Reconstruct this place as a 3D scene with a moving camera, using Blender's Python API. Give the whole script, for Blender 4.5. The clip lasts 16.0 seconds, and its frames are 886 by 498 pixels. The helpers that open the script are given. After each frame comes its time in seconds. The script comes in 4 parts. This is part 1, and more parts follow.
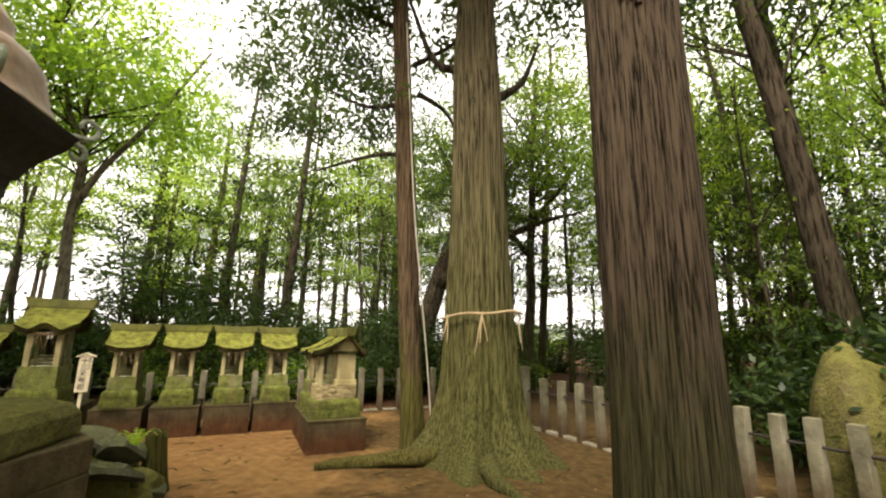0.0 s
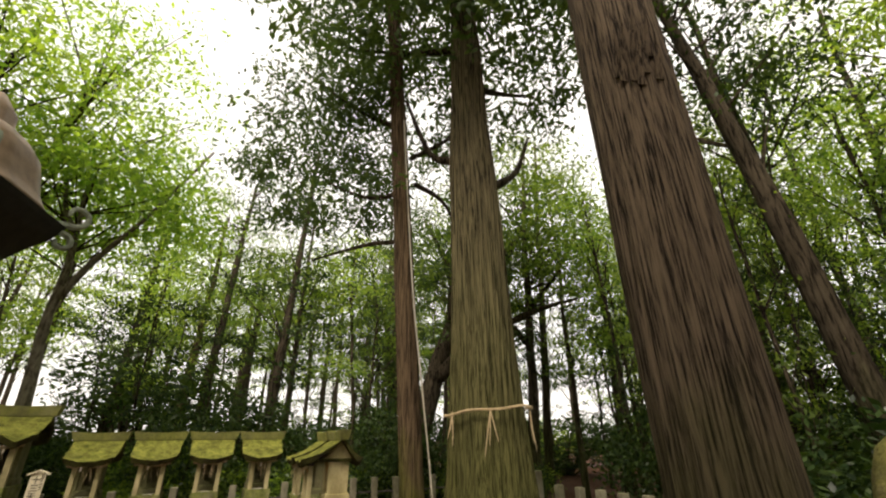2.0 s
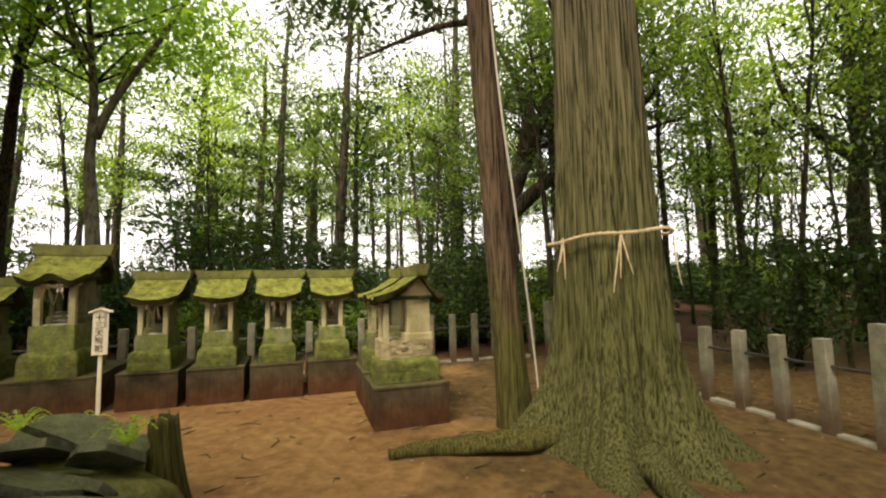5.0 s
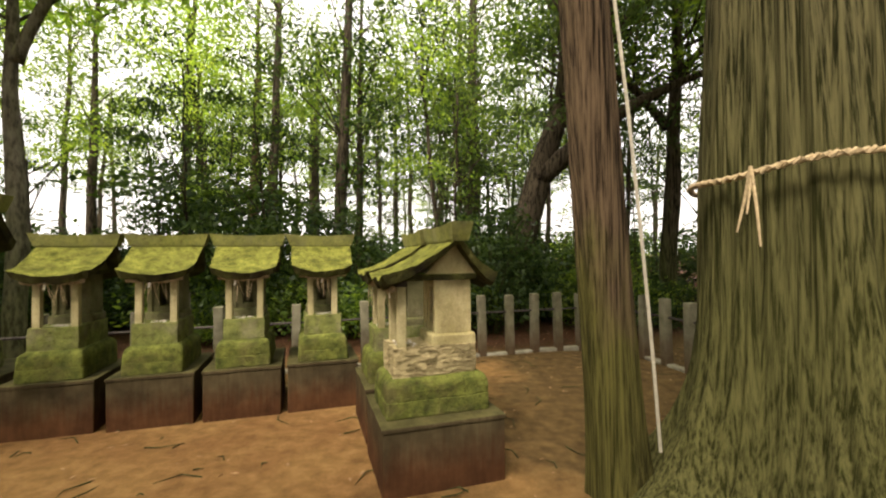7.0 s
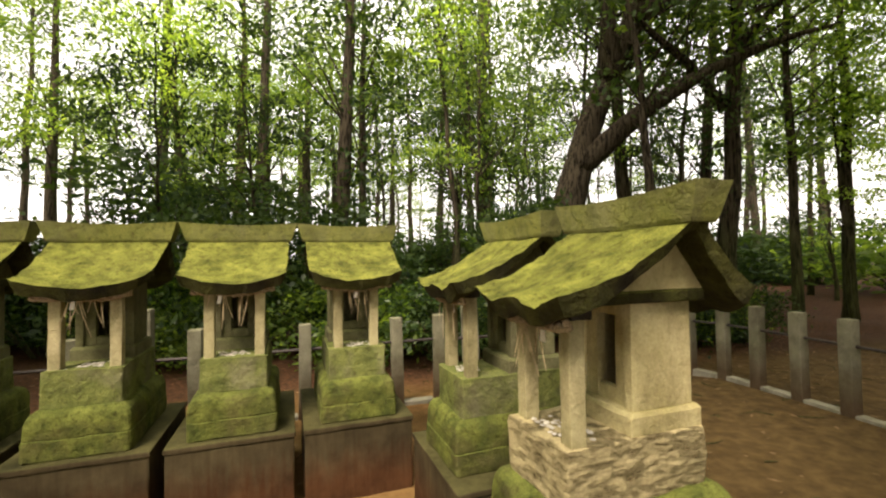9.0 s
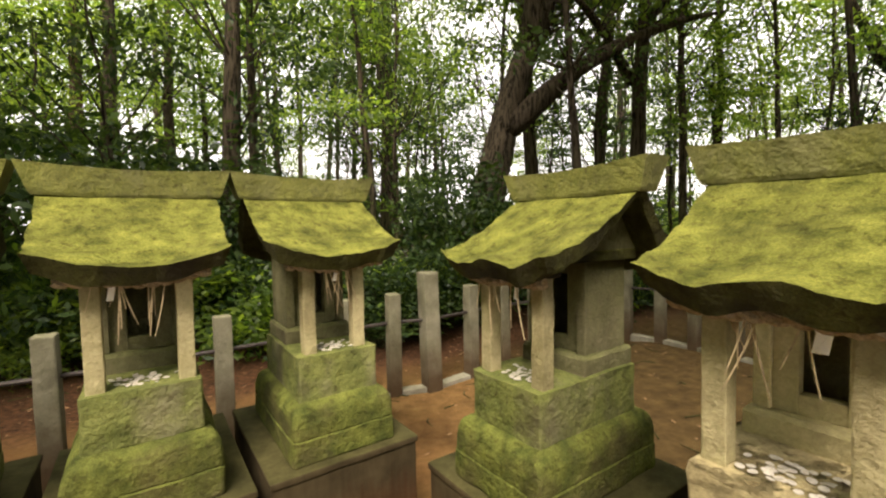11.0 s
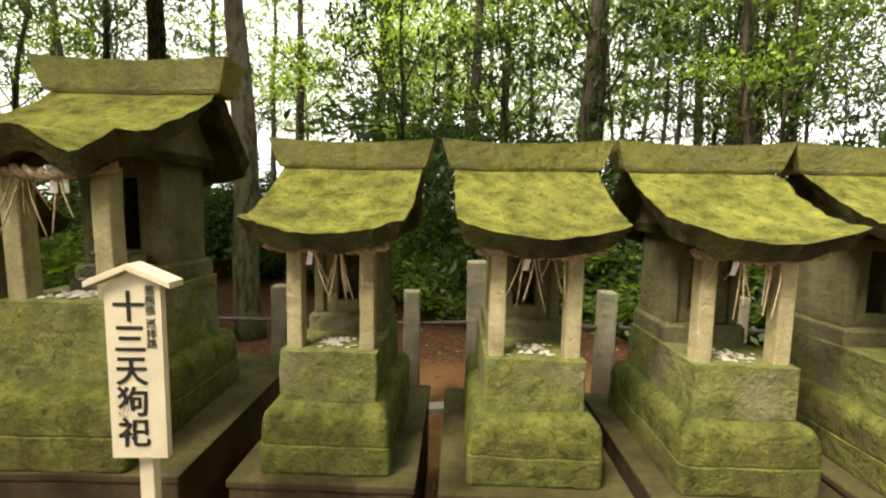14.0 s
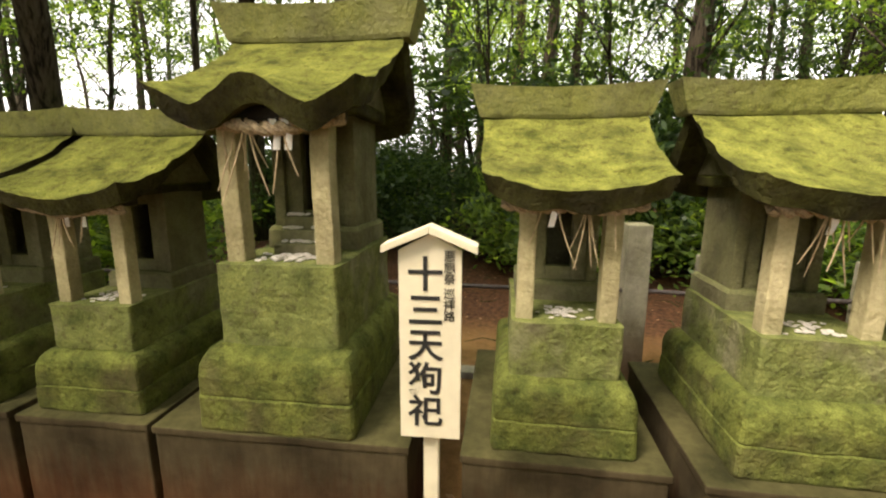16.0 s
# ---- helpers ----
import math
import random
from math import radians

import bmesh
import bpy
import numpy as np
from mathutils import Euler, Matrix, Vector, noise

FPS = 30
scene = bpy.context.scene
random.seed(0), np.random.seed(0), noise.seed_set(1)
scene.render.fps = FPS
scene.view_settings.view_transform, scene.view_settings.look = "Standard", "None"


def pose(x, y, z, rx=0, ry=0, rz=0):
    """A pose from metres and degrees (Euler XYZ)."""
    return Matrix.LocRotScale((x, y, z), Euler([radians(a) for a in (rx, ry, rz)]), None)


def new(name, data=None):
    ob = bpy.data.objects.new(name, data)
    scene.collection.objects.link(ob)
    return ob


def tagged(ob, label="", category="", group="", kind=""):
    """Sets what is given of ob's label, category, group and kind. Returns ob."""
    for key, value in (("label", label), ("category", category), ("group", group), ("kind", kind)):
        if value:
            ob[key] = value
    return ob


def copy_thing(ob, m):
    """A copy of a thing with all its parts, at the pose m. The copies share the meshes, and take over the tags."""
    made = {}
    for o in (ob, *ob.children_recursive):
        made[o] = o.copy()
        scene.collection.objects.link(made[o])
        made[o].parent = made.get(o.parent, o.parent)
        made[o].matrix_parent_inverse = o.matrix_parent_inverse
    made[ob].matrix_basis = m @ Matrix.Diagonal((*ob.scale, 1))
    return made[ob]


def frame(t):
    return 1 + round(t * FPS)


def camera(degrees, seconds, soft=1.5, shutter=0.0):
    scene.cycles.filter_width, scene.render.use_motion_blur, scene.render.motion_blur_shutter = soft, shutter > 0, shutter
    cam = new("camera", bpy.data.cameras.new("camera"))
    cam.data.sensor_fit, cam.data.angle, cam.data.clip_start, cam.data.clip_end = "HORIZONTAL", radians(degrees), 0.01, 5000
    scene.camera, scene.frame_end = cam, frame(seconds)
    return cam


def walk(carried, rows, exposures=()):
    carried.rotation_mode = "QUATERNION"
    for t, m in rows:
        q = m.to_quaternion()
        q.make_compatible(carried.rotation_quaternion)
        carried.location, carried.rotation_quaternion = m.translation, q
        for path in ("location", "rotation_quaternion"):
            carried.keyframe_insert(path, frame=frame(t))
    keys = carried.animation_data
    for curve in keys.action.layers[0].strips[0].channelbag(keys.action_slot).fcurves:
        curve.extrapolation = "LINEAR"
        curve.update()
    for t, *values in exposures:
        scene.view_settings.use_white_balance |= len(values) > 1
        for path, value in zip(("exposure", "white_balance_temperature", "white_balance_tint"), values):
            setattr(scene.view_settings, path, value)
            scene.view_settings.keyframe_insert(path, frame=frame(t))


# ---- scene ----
# ---------------------------------------------------------------- camera
cam = camera(92.0, 16.0, soft=2.2)
ROWS = [
    (0.0, -0.087, -0.959, 1.726, 102.06, -0.86, -6.41),
    (0.5, -0.130, -0.963, 1.762, 110.53, -1.05, -8.38),
    (1.0, -0.146, -0.829, 1.784, 116.12, -0.61, -9.51),
    (1.5, -0.162, -0.731, 1.772, 116.33, 0.27, -9.05),
    (2.0, -0.203, -0.687, 1.749, 114.14, 0.69, -7.13),
    (2.5, -0.318, -0.478, 1.741, 111.06, 1.04, -4.38),
    (3.0, -0.332, -0.224, 1.736, 107.76, 1.10, -1.90),
    (3.5, -0.292, 0.087, 1.718, 103.46, 1.72, -0.23),
    (4.0, -0.258, 0.427, 1.698, 99.93, 1.34, 0.87),
    (4.5, -0.373, 0.808, 1.687, 96.87, 1.29, 1.06),
    (5.0, -0.491, 1.150, 1.677, 94.56, 1.12, 0.48),
    (7.5, -1.079, 3.715, 1.654, 91.07, 0.25, 2.15),
    (8.0, -1.373, 4.098, 1.654, 92.05, 0.27, 4.03),
    (8.5, -1.579, 4.522, 1.653, 91.66, 0.33, 4.10),
    (9.0, -1.726, 4.922, 1.659, 91.33, 0.84, -0.49),
    (11.5, -2.556, 5.902, 1.640, 86.52, 0.96, -16.50),
    (12.0, -2.707, 5.905, 1.643, 86.54, 0.58, -11.47),
    (12.5, -2.924, 5.851, 1.643, 86.31, -0.05, -3.61),
    (13.0, -3.142, 5.781, 1.647, 85.70, -0.30, 6.63),
    (13.5, -3.380, 5.803, 1.634, 84.74, -0.43, 16.22),
    (14.0, -3.654, 5.842, 1.625, 84.54, -1.00, 20.97),
    (14.5, -3.863, 5.813, 1.620, 83.54, -0.84, 25.49),
    (15.0, -4.084, 5.742, 1.615, 82.55, -1.00, 27.58),
    (15.5, -4.241, 5.717, 1.597, 80.87, -0.67, 28.30),
    (16.0, -4.423, 5.729, 1.589, 79.43, -0.26, 27.52),
]
walk(cam, [(t, pose(x, y, z, rx, ry, rz)) for t, x, y, z, rx, ry, rz in ROWS],
     exposures=[(0.0, 1.15, 7000, 15), (1.0, 0.8, 7000, 15), (2.0, 0.4, 7000, 15), (3.0, 0.6, 7000, 15), (3.5, 0.9, 7000, 15), (5.0, 0.95, 7000, 15), (9.0, 1.1, 7100, 15), (11.5, 1.08, 6950, 16), (13.0, 1.2, 6900, 15), (16.0, 1.48, 6850, 15)])

# ---------------------------------------------------------------- world and sun
world = bpy.data.worlds.new("overcast_sky")
scene.world = world
world.use_nodes = True
wn = world.node_tree.nodes
sky = wn.new("ShaderNodeTexSky")
sky.sky_type = "NISHITA"
sky.sun_disc = False
sky.sun_elevation, sky.sun_rotation = radians(52), radians(205)
sky.air_density, sky.dust_density, sky.ozone_density = 1.0, 6.0, 0.6
pale = wn.new("ShaderNodeMixRGB")
pale.inputs[0].default_value = 0.75
pale.inputs[2].default_value = (11, 11, 10.4, 1)
world.node_tree.links.new(sky.outputs[0], pale.inputs[1])
world.node_tree.links.new(pale.outputs[0], wn["Background"].inputs[0])
wn["Background"].inputs[1].default_value = 0.13
sun = new("sun", bpy.data.lights.new("sun", "SUN"))
sun.data.energy, sun.data.angle, sun.data.color = 4.2, radians(25), (1.0, 0.93, 0.82)
sun.matrix_world = pose(0, 0, 20, 38, 0, -25)

# ---------------------------------------------------------------- materials
def material(name, gloss=0.1):
    m = bpy.data.materials.new(name)
    m.use_nodes = True
    m.node_tree.nodes["Principled BSDF"].inputs["Specular IOR Level"].default_value = gloss
    return m, m.node_tree.nodes, m.node_tree.links, m.node_tree.nodes["Principled BSDF"]


def noise_node(n, l, scale, detail=5, stretch=(1, 1, 1), rough=0.6, world_space=False):
    tc = n.new("ShaderNodeTexCoord")
    mp = n.new("ShaderNodeMapping")
    mp.inputs["Scale"].default_value = stretch
    if world_space:
        g = n.new("ShaderNodeNewGeometry")
        l.new(g.outputs["Position"], mp.inputs[0])
    else:
        l.new(tc.outputs["Object"], mp.inputs[0])
    t = n.new("ShaderNodeTexNoise")
    t.inputs["Scale"].default_value, t.inputs["Detail"].default_value, t.inputs["Roughness"].default_value = scale, detail, rough
    l.new(mp.outputs[0], t.inputs["Vector"])
    return t.outputs["Fac"]


def ramp(n, l, fac, stops):
    r = n.new("ShaderNodeValToRGB")
    e = r.color_ramp.elements
    while len(e) < len(stops):
        e.new(0.5)
    for el, (p, c) in zip(e, stops):
        el.position, el.color = p, (*c, 1) if len(c) == 3 else c
    l.new(fac, r.inputs[0])
    return r.outputs[0]


def mix(n, l, fac, a, b, kind="MIX"):
    m = n.new("ShaderNodeMixRGB")
    m.blend_type = kind
    for s, v in zip(m.inputs, (fac, a, b)):
        if hasattr(v, "is_linked"):
            l.new(v, s)
        else:
            s.default_value = v if isinstance(v, (int, float)) else (*v, 1)
    return m.outputs[0]


def maths(n, l, op, a, b=0.0, c=None):
    m = n.new("ShaderNodeMath")
    m.operation = op
    m.use_clamp = op in ("MULTIPLY_ADD", "SMOOTH_MIN")
    for s, v in zip(m.inputs, (a, b, c)):
        if v is None:
            continue
        if hasattr(v, "is_linked"):
            l.new(v, s)
        else:
            s.default_value = v
    return m.outputs[0]


def bump(n, l, bsdf, height, strength=0.5, distance=0.02):
    b = n.new("ShaderNodeBump")
    b.inputs["Strength"].default_value, b.inputs["Distance"].default_value = strength, distance
    l.new(height, b.inputs["Height"])
    l.new(b.outputs[0], bsdf.inputs["Normal"])


def upward(n, l, lo, hi):
    """How far a face looks up: 0 below lo, 1 above hi."""
    g = n.new("ShaderNodeNewGeometry")
    s = n.new("ShaderNodeSeparateXYZ")
    l.new(g.outputs["Normal"], s.inputs[0])
    r = n.new("ShaderNodeMapRange")
    r.inputs[1].default_value, r.inputs[2].default_value = lo, hi
    l.new(s.outputs[2], r.inputs[0])
    return r.outputs[0]


def stone(name, base_a, base_b, moss_a, moss_b, moss_lo, moss_hi, amount=1.0, bumpy=0.5, grain=70, loose=0.45):
    """Weathered stone with moss where faces look up."""
    m, n, l, b = material(name)
    big = noise_node(n, l, 5, 6, world_space=True)
    fine = noise_node(n, l, grain, 4, world_space=True)
    col = ramp(n, l, big, [(0.3, base_a), (0.7, base_b)])
    col = mix(n, l, 0.3, col, ramp(n, l, fine, [(0.3, (0.35, 0.35, 0.35)), (0.7, (1.15, 1.15, 1.15))]), "MULTIPLY")
    stain = noise_node(n, l, 2.1, 8, (1, 1, 0.5), 0.7, world_space=True)
    col = mix(n, l, 0.65, col, ramp(n, l, stain, [(0.38, (0.3, 0.28, 0.24)), (0.58, (1, 1, 1))]), "MULTIPLY")
    mossy = ramp(n, l, noise_node(n, l, 9, 6, world_space=True), [(0.3, moss_a), (0.7, moss_b)])
    mossy = mix(n, l, 0.45, mossy, ramp(n, l, noise_node(n, l, 160, 3, world_space=True), [(0.4, (0.3, 0.3, 0.3)), (0.6, (1, 1, 1))]), "MULTIPLY")
    fleck = ramp(n, l, noise_node(n, l, 26, 7, (1, 1, 1), 0.7, world_space=True), [(0.36, (0.25, 0.22, 0.2)), (0.47, (1, 1, 1))])
    mossy = mix(n, l, 0.65, mossy, fleck, "MULTIPLY")
    patch = ramp(n, l, noise_node(n, l, 3.3, 7, world_space=True), [(0.36, (0, 0, 0)), (0.55, (1, 1, 1))])
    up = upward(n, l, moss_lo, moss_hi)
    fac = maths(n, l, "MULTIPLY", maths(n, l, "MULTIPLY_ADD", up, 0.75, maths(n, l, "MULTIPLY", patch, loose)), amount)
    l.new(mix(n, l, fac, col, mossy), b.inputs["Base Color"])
    b.inputs["Roughness"].default_value = 0.92
    h = maths(n, l, "ADD", maths(n, l, "MULTIPLY", fine, 0.5), maths(n, l, "MULTIPLY", noise_node(n, l, 22, 6, world_space=True), 1.2))
    bump(n, l, b, h, min(1.0, bumpy * 1.3), 0.028)
    return m


# sides and undersides: dark stone, darkened further for the shade under the eaves
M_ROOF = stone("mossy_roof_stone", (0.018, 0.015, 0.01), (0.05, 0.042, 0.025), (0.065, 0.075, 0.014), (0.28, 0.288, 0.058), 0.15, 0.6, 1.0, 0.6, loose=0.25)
M_RIDGE = stone("ridge_stone", (0.14, 0.14, 0.07), (0.24, 0.23, 0.11), (0.19, 0.21, 0.04), (0.33, 0.34, 0.08), -0.6, 0.6, 0.9, 0.4)
M_LOW = stone("mossy_base_stone", (0.06, 0.05, 0.024), (0.16, 0.135, 0.06), (0.045, 0.062, 0.014), (0.2, 0.222, 0.048), -0.4, 0.75, 0.9, 0.5, loose=0.75)
M_UP = stone("plinth_stone", (0.12, 0.11, 0.06), (0.31, 0.29, 0.17), (0.08, 0.105, 0.022), (0.25, 0.275, 0.075), -0.2, 0.8, 0.85, 0.5, loose=0.95)
M_WALL = stone("chamber_stone", (0.1, 0.09, 0.05), (0.23, 0.21, 0.12), (0.1, 0.12, 0.035), (0.22, 0.235, 0.08), 0.0, 0.9, 0.6, 0.4)
M_PALE = stone("pale_sandstone", (0.42, 0.35, 0.18), (0.62, 0.54, 0.3), (0.22, 0.22, 0.05), (0.4, 0.38, 0.1), 0.1, 0.9, 0.3, 0.3)
def cracked_material():
    """Pale sandstone whose face flakes off in level layers."""
    m, n, l, b = material("flaking_sandstone")
    lay = noise_node(n, l, 11, 8, (1, 1, 3.2), 0.68, world_space=True)
    fine = noise_node(n, l, 80, 4, world_space=True)
    col = ramp(n, l, lay, [(0.34, (0.1, 0.075, 0.035)), (0.41, (0.38, 0.31, 0.16)), (0.62, (0.55, 0.46, 0.25))])
    col = mix(n, l, 0.35, col, ramp(n, l, fine, [(0.3, (0.4, 0.4, 0.4)), (0.7, (1.1, 1.1, 1.1))]), "MULTIPLY")
    l.new(col, b.inputs["Base Color"])
    b.inputs["Roughness"].default_value = 0.95
    bump(n, l, b, ramp(n, l, lay, [(0.38, (0, 0, 0)), (0.5, (0.8, 0.8, 0.8)), (0.7, (1, 1, 1))]), 1.0, 0.05)
    return m


M_CRACK = cracked_material()
M_PILLAR = stone("pillar_stone", (0.33, 0.285, 0.15), (0.54, 0.47, 0.27), (0.26, 0.27, 0.1), (0.36, 0.36, 0.14), 0.2, 0.9, 0.3, 0.35)
M_POST = stone("granite_post", (0.14, 0.13, 0.095), (0.29, 0.27, 0.2), (0.17, 0.18, 0.08), (0.3, 0.3, 0.15), -0.2, 0.9, 0.4, 0.4, 120)
M_ROCK = stone("mossy_boulder", (0.07, 0.058, 0.032), (0.16, 0.13, 0.075), (0.1, 0.11, 0.022), (0.22, 0.21, 0.05), -0.6, 0.7, 0.75, 1.0, 40)
M_STEP = stone("worn_step_stone", (0.07, 0.05, 0.03), (0.15, 0.11, 0.065), (0.07, 0.07, 0.02), (0.14, 0.13, 0.045), 0.4, 1.0, 0.4, 0.5, 60)
M_SLATE = stone("slate", (0.06, 0.06, 0.045), (0.16, 0.155, 0.11), (0.1, 0.13, 0.03), (0.2, 0.22, 0.07), 0.3, 1.0, 0.45, 0.7, 30)


def concrete_material():
    m, n, l, b = material("stained_concrete")
    g = n.new("ShaderNodeNewGeometry")
    s = n.new("ShaderNodeSeparateXYZ")
    l.new(g.outputs["Position"], s.inputs[0])
    big = noise_node(n, l, 4, 6, world_space=True)
    streak = noise_node(n, l, 6, 5, (5, 5, 0.6), world_space=True)
    fine = noise_node(n, l, 90, 4, world_space=True)
    grey = ramp(n, l, big, [(0.3, (0.03, 0.022, 0.011)), (0.7, (0.085, 0.066, 0.034))])
    rust = ramp(n, l, big, [(0.3, (0.042, 0.018, 0.008)), (0.7, (0.1, 0.045, 0.019))])
    # splashed red earth rises unevenly from the foot
    up = maths(n, l, "ADD", s.outputs[2], maths(n, l, "MULTIPLY", streak, 0.35))
    col = mix(n, l, ramp(n, l, up, [(0.3, (1, 1, 1)), (0.56, (0, 0, 0))]), grey, rust)
    moss = ramp(n, l, big, [(0.3, (0.028, 0.028, 0.01)), (0.7, (0.1, 0.092, 0.034))])
    col = mix(n, l, maths(n, l, "MULTIPLY", upward(n, l, 0.2, 0.9), 0.85), col, moss)
    col = mix(n, l, 0.3, col, ramp(n, l, streak, [(0.35, (0.3, 0.3, 0.3)), (0.6, (1, 1, 1))]), "MULTIPLY")
    l.new(col, b.inputs["Base Color"])
    b.inputs["Roughness"].default_value = 0.85
    bump(n, l, b, fine, 0.35, 0.006)
    return m


def bark_material(name, dark, light, moss, moss_top, scale=1.0, stretch=0.06):
    m, n, l, b = material(name)
    g = n.new("ShaderNodeNewGeometry")
    s = n.new("ShaderNodeSeparateXYZ")
    l.new(g.outputs["Position"], s.inputs[0])
    fibre = noise_node(n, l, 26 * scale, 8, (1, 1, stretch), 0.65)
    wide = noise_node(n, l, 3.0, 5, (1, 1, 0.35))
    col = ramp(n, l, fibre, [(0.41, dark), (0.49, tuple(0.4 * a + 0.6 * c for a, c in zip(dark, light))), (0.6, light)])
    col = mix(n, l, 0.5, col, ramp(n, l, wide, [(0.3, (0.45, 0.42, 0.4)), (0.7, (1.1, 1.08, 1.05))]), "MULTIPLY")
    green = ramp(n, l, fibre, [(0.38, tuple(v * 0.3 for v in moss)), (0.6, moss)])
    h = maths(n, l, "SUBTRACT", s.outputs[2], maths(n, l, "MULTIPLY", wide, 2.4))
    fac = ramp(n, l, maths(n, l, "DIVIDE", h, max(moss_top, 0.01)), [(0.0, (0.75, 0.75, 0.75)), (1.0, (0, 0, 0))])
    l.new(mix(n, l, fac, col, green), b.inputs["Base Color"])
    b.inputs["Roughness"].default_value = 0.95
    bump(n, l, b, fibre, 1.0, 0.03)
    return m


def leaf_material(name, a, c, glow=0.5):
    m = bpy.data.materials.new(name)
    m.use_nodes = True
    n, l = m.node_tree.nodes, m.node_tree.links
    n.remove(n["Principled BSDF"])
    g = n.new("ShaderNodeNewGeometry")
    col = ramp(n, l, g.outputs["Random Per Island"], [(0.0, a), (1.0, c)])
    oi = n.new("ShaderNodeObjectInfo")
    col = mix(n, l, 0.5, col, ramp(n, l, oi.outputs["Random"], [(0, (0.65, 0.75, 0.6)), (1, (1.25, 1.15, 1.0))]), "MULTIPLY")
    d = n.new("ShaderNodeBsdfDiffuse")
    t = n.new("ShaderNodeBsdfTranslucent")
    gl = n.new("ShaderNodeBsdfGlossy")
    gl.inputs["Roughness"].default_value = 0.45
    gl.inputs["Color"].default_value = (0.6, 0.62, 0.6, 1)
    mx, m2 = n.new("ShaderNodeMixShader"), n.new("ShaderNodeMixShader")
    mx.inputs[0].default_value, m2.inputs[0].default_value = glow, 0.025
    bright = mix(n, l, 1.0, col, (2.0, 1.9, 0.85), "MULTIPLY")
    l.new(col, d.inputs[0]), l.new(bright, t.inputs[0])
    l.new(d.outputs[0], mx.inputs[1]), l.new(t.outputs[0], mx.inputs[2])
    l.new(mx.outputs[0], m2.inputs[1]), l.new(gl.outputs[0], m2.inputs[2])
    l.new(m2.outputs[0], n["Material Output"].inputs[0])
    return m


def ground_material():
    m, n, l, b = material("packed_red_earth")
    g = n.new("ShaderNodeNewGeometry")
    s = n.new("ShaderNodeSeparateXYZ")
    l.new(g.outputs["Position"], s.inputs[0])
    big = noise_node(n, l, 0.9, 6, world_space=True)
    mid = noise_node(n, l, 7, 7, world_space=True)
    fine = noise_node(n, l, 120, 4, world_space=True)
    col = ramp(n, l, mid, [(0.25, (0.12, 0.068, 0.024)), (0.5, (0.2, 0.115, 0.041)), (0.75, (0.27, 0.165, 0.066))])
    red = ramp(n, l, mid, [(0.3, (0.09, 0.04, 0.015)), (0.7, (0.17, 0.08, 0.03))])
    col = mix(n, l, ramp(n, l, big, [(0.42, (0, 0, 0)), (0.66, (0.65, 0.65, 0.65))]), col, red)
    mossy = ramp(n, l, mid, [(0.3, (0.035, 0.023, 0.009)), (0.7, (0.1, 0.068, 0.025))])
    # moss spreads on the side of the big cedar and the fence
    side = maths(n, l, "ADD", maths(n, l, "MULTIPLY", s.outputs[0], 0.35), maths(n, l, "MULTIPLY", big, 2.0))
    col = mix(n, l, ramp(n, l, side, [(0.55, (0, 0, 0)), (1.0, (0.85, 0.85, 0.85))]), col, mossy)
    litter = ramp(n, l, noise_node(n, l, 20, 8, world_space=True), [(0.35, (0.022, 0.012, 0.006)), (0.7, (0.12, 0.055, 0.026))])
    # leaf litter covers the wood's floor past the fence
    far = maths(n, l, "ADD", s.outputs[1], maths(n, l, "MULTIPLY", s.outputs[0], -0.26))
    col = mix(n, l, ramp(n, l, maths(n, l, "DIVIDE", maths(n, l, "ADD", far, mid), 20.0), [(0.56, (0, 0, 0)), (0.6, (1, 1, 1))]), col, litter)
    col = mix(n, l, 0.35, col, ramp(n, l, fine, [(0.35, (0.35, 0.35, 0.35)), (0.65, (1, 1, 1))]), "MULTIPLY")
    l.new(col, b.inputs["Base Color"])
    b.inputs["Roughness"].default_value = 0.95
    bump(n, l, b, maths(n, l, "ADD", mid, maths(n, l, "MULTIPLY", fine, 0.4)), 0.6, 0.03)
    return m


def plain(name, colour, rough=0.6, metal=0.0, var=0.25, scale=40):
    m, n, l, b = material(name, 0.35)
    f = noise_node(n, l, scale, 5)
    l.new(ramp(n, l, f, [(0.3, tuple(v * (1 - var) for v in colour)), (0.7, tuple(min(v * (1 + var), 1) for v in colour))]), b.inputs["Base Color"])
    b.inputs["Roughness"].default_value, b.inputs["Metallic"].default_value = rough, metal
    bump(n, l, b, f, 0.2, 0.004)
    return m


def footed(m, name, z0, z1):
    """A copy of a stone whose foot is stained brown by splashed soil."""
    c = m.copy()
    c.name = name
    n, l = c.node_tree.nodes, c.node_tree.links
    b = n["Principled BSDF"]
    col = b.inputs["Base Color"].links[0].from_socket
    g = n.new("ShaderNodeNewGeometry")
    sp = n.new("ShaderNodeSeparateXYZ")
    l.new(g.outputs["Position"], sp.inputs[0])
    wob = noise_node(n, l, 8, 5, world_space=True)
    h = maths(n, l, "ADD", sp.outputs[2], maths(n, l, "MULTIPLY", wob, 0.3))
    l.new(mix(n, l, ramp(n, l, h, [(z0, (0.85, 0.85, 0.85)), (z1, (0, 0, 0))]), col, (0.07, 0.04, 0.02)), b.inputs["Base Color"])
    return c


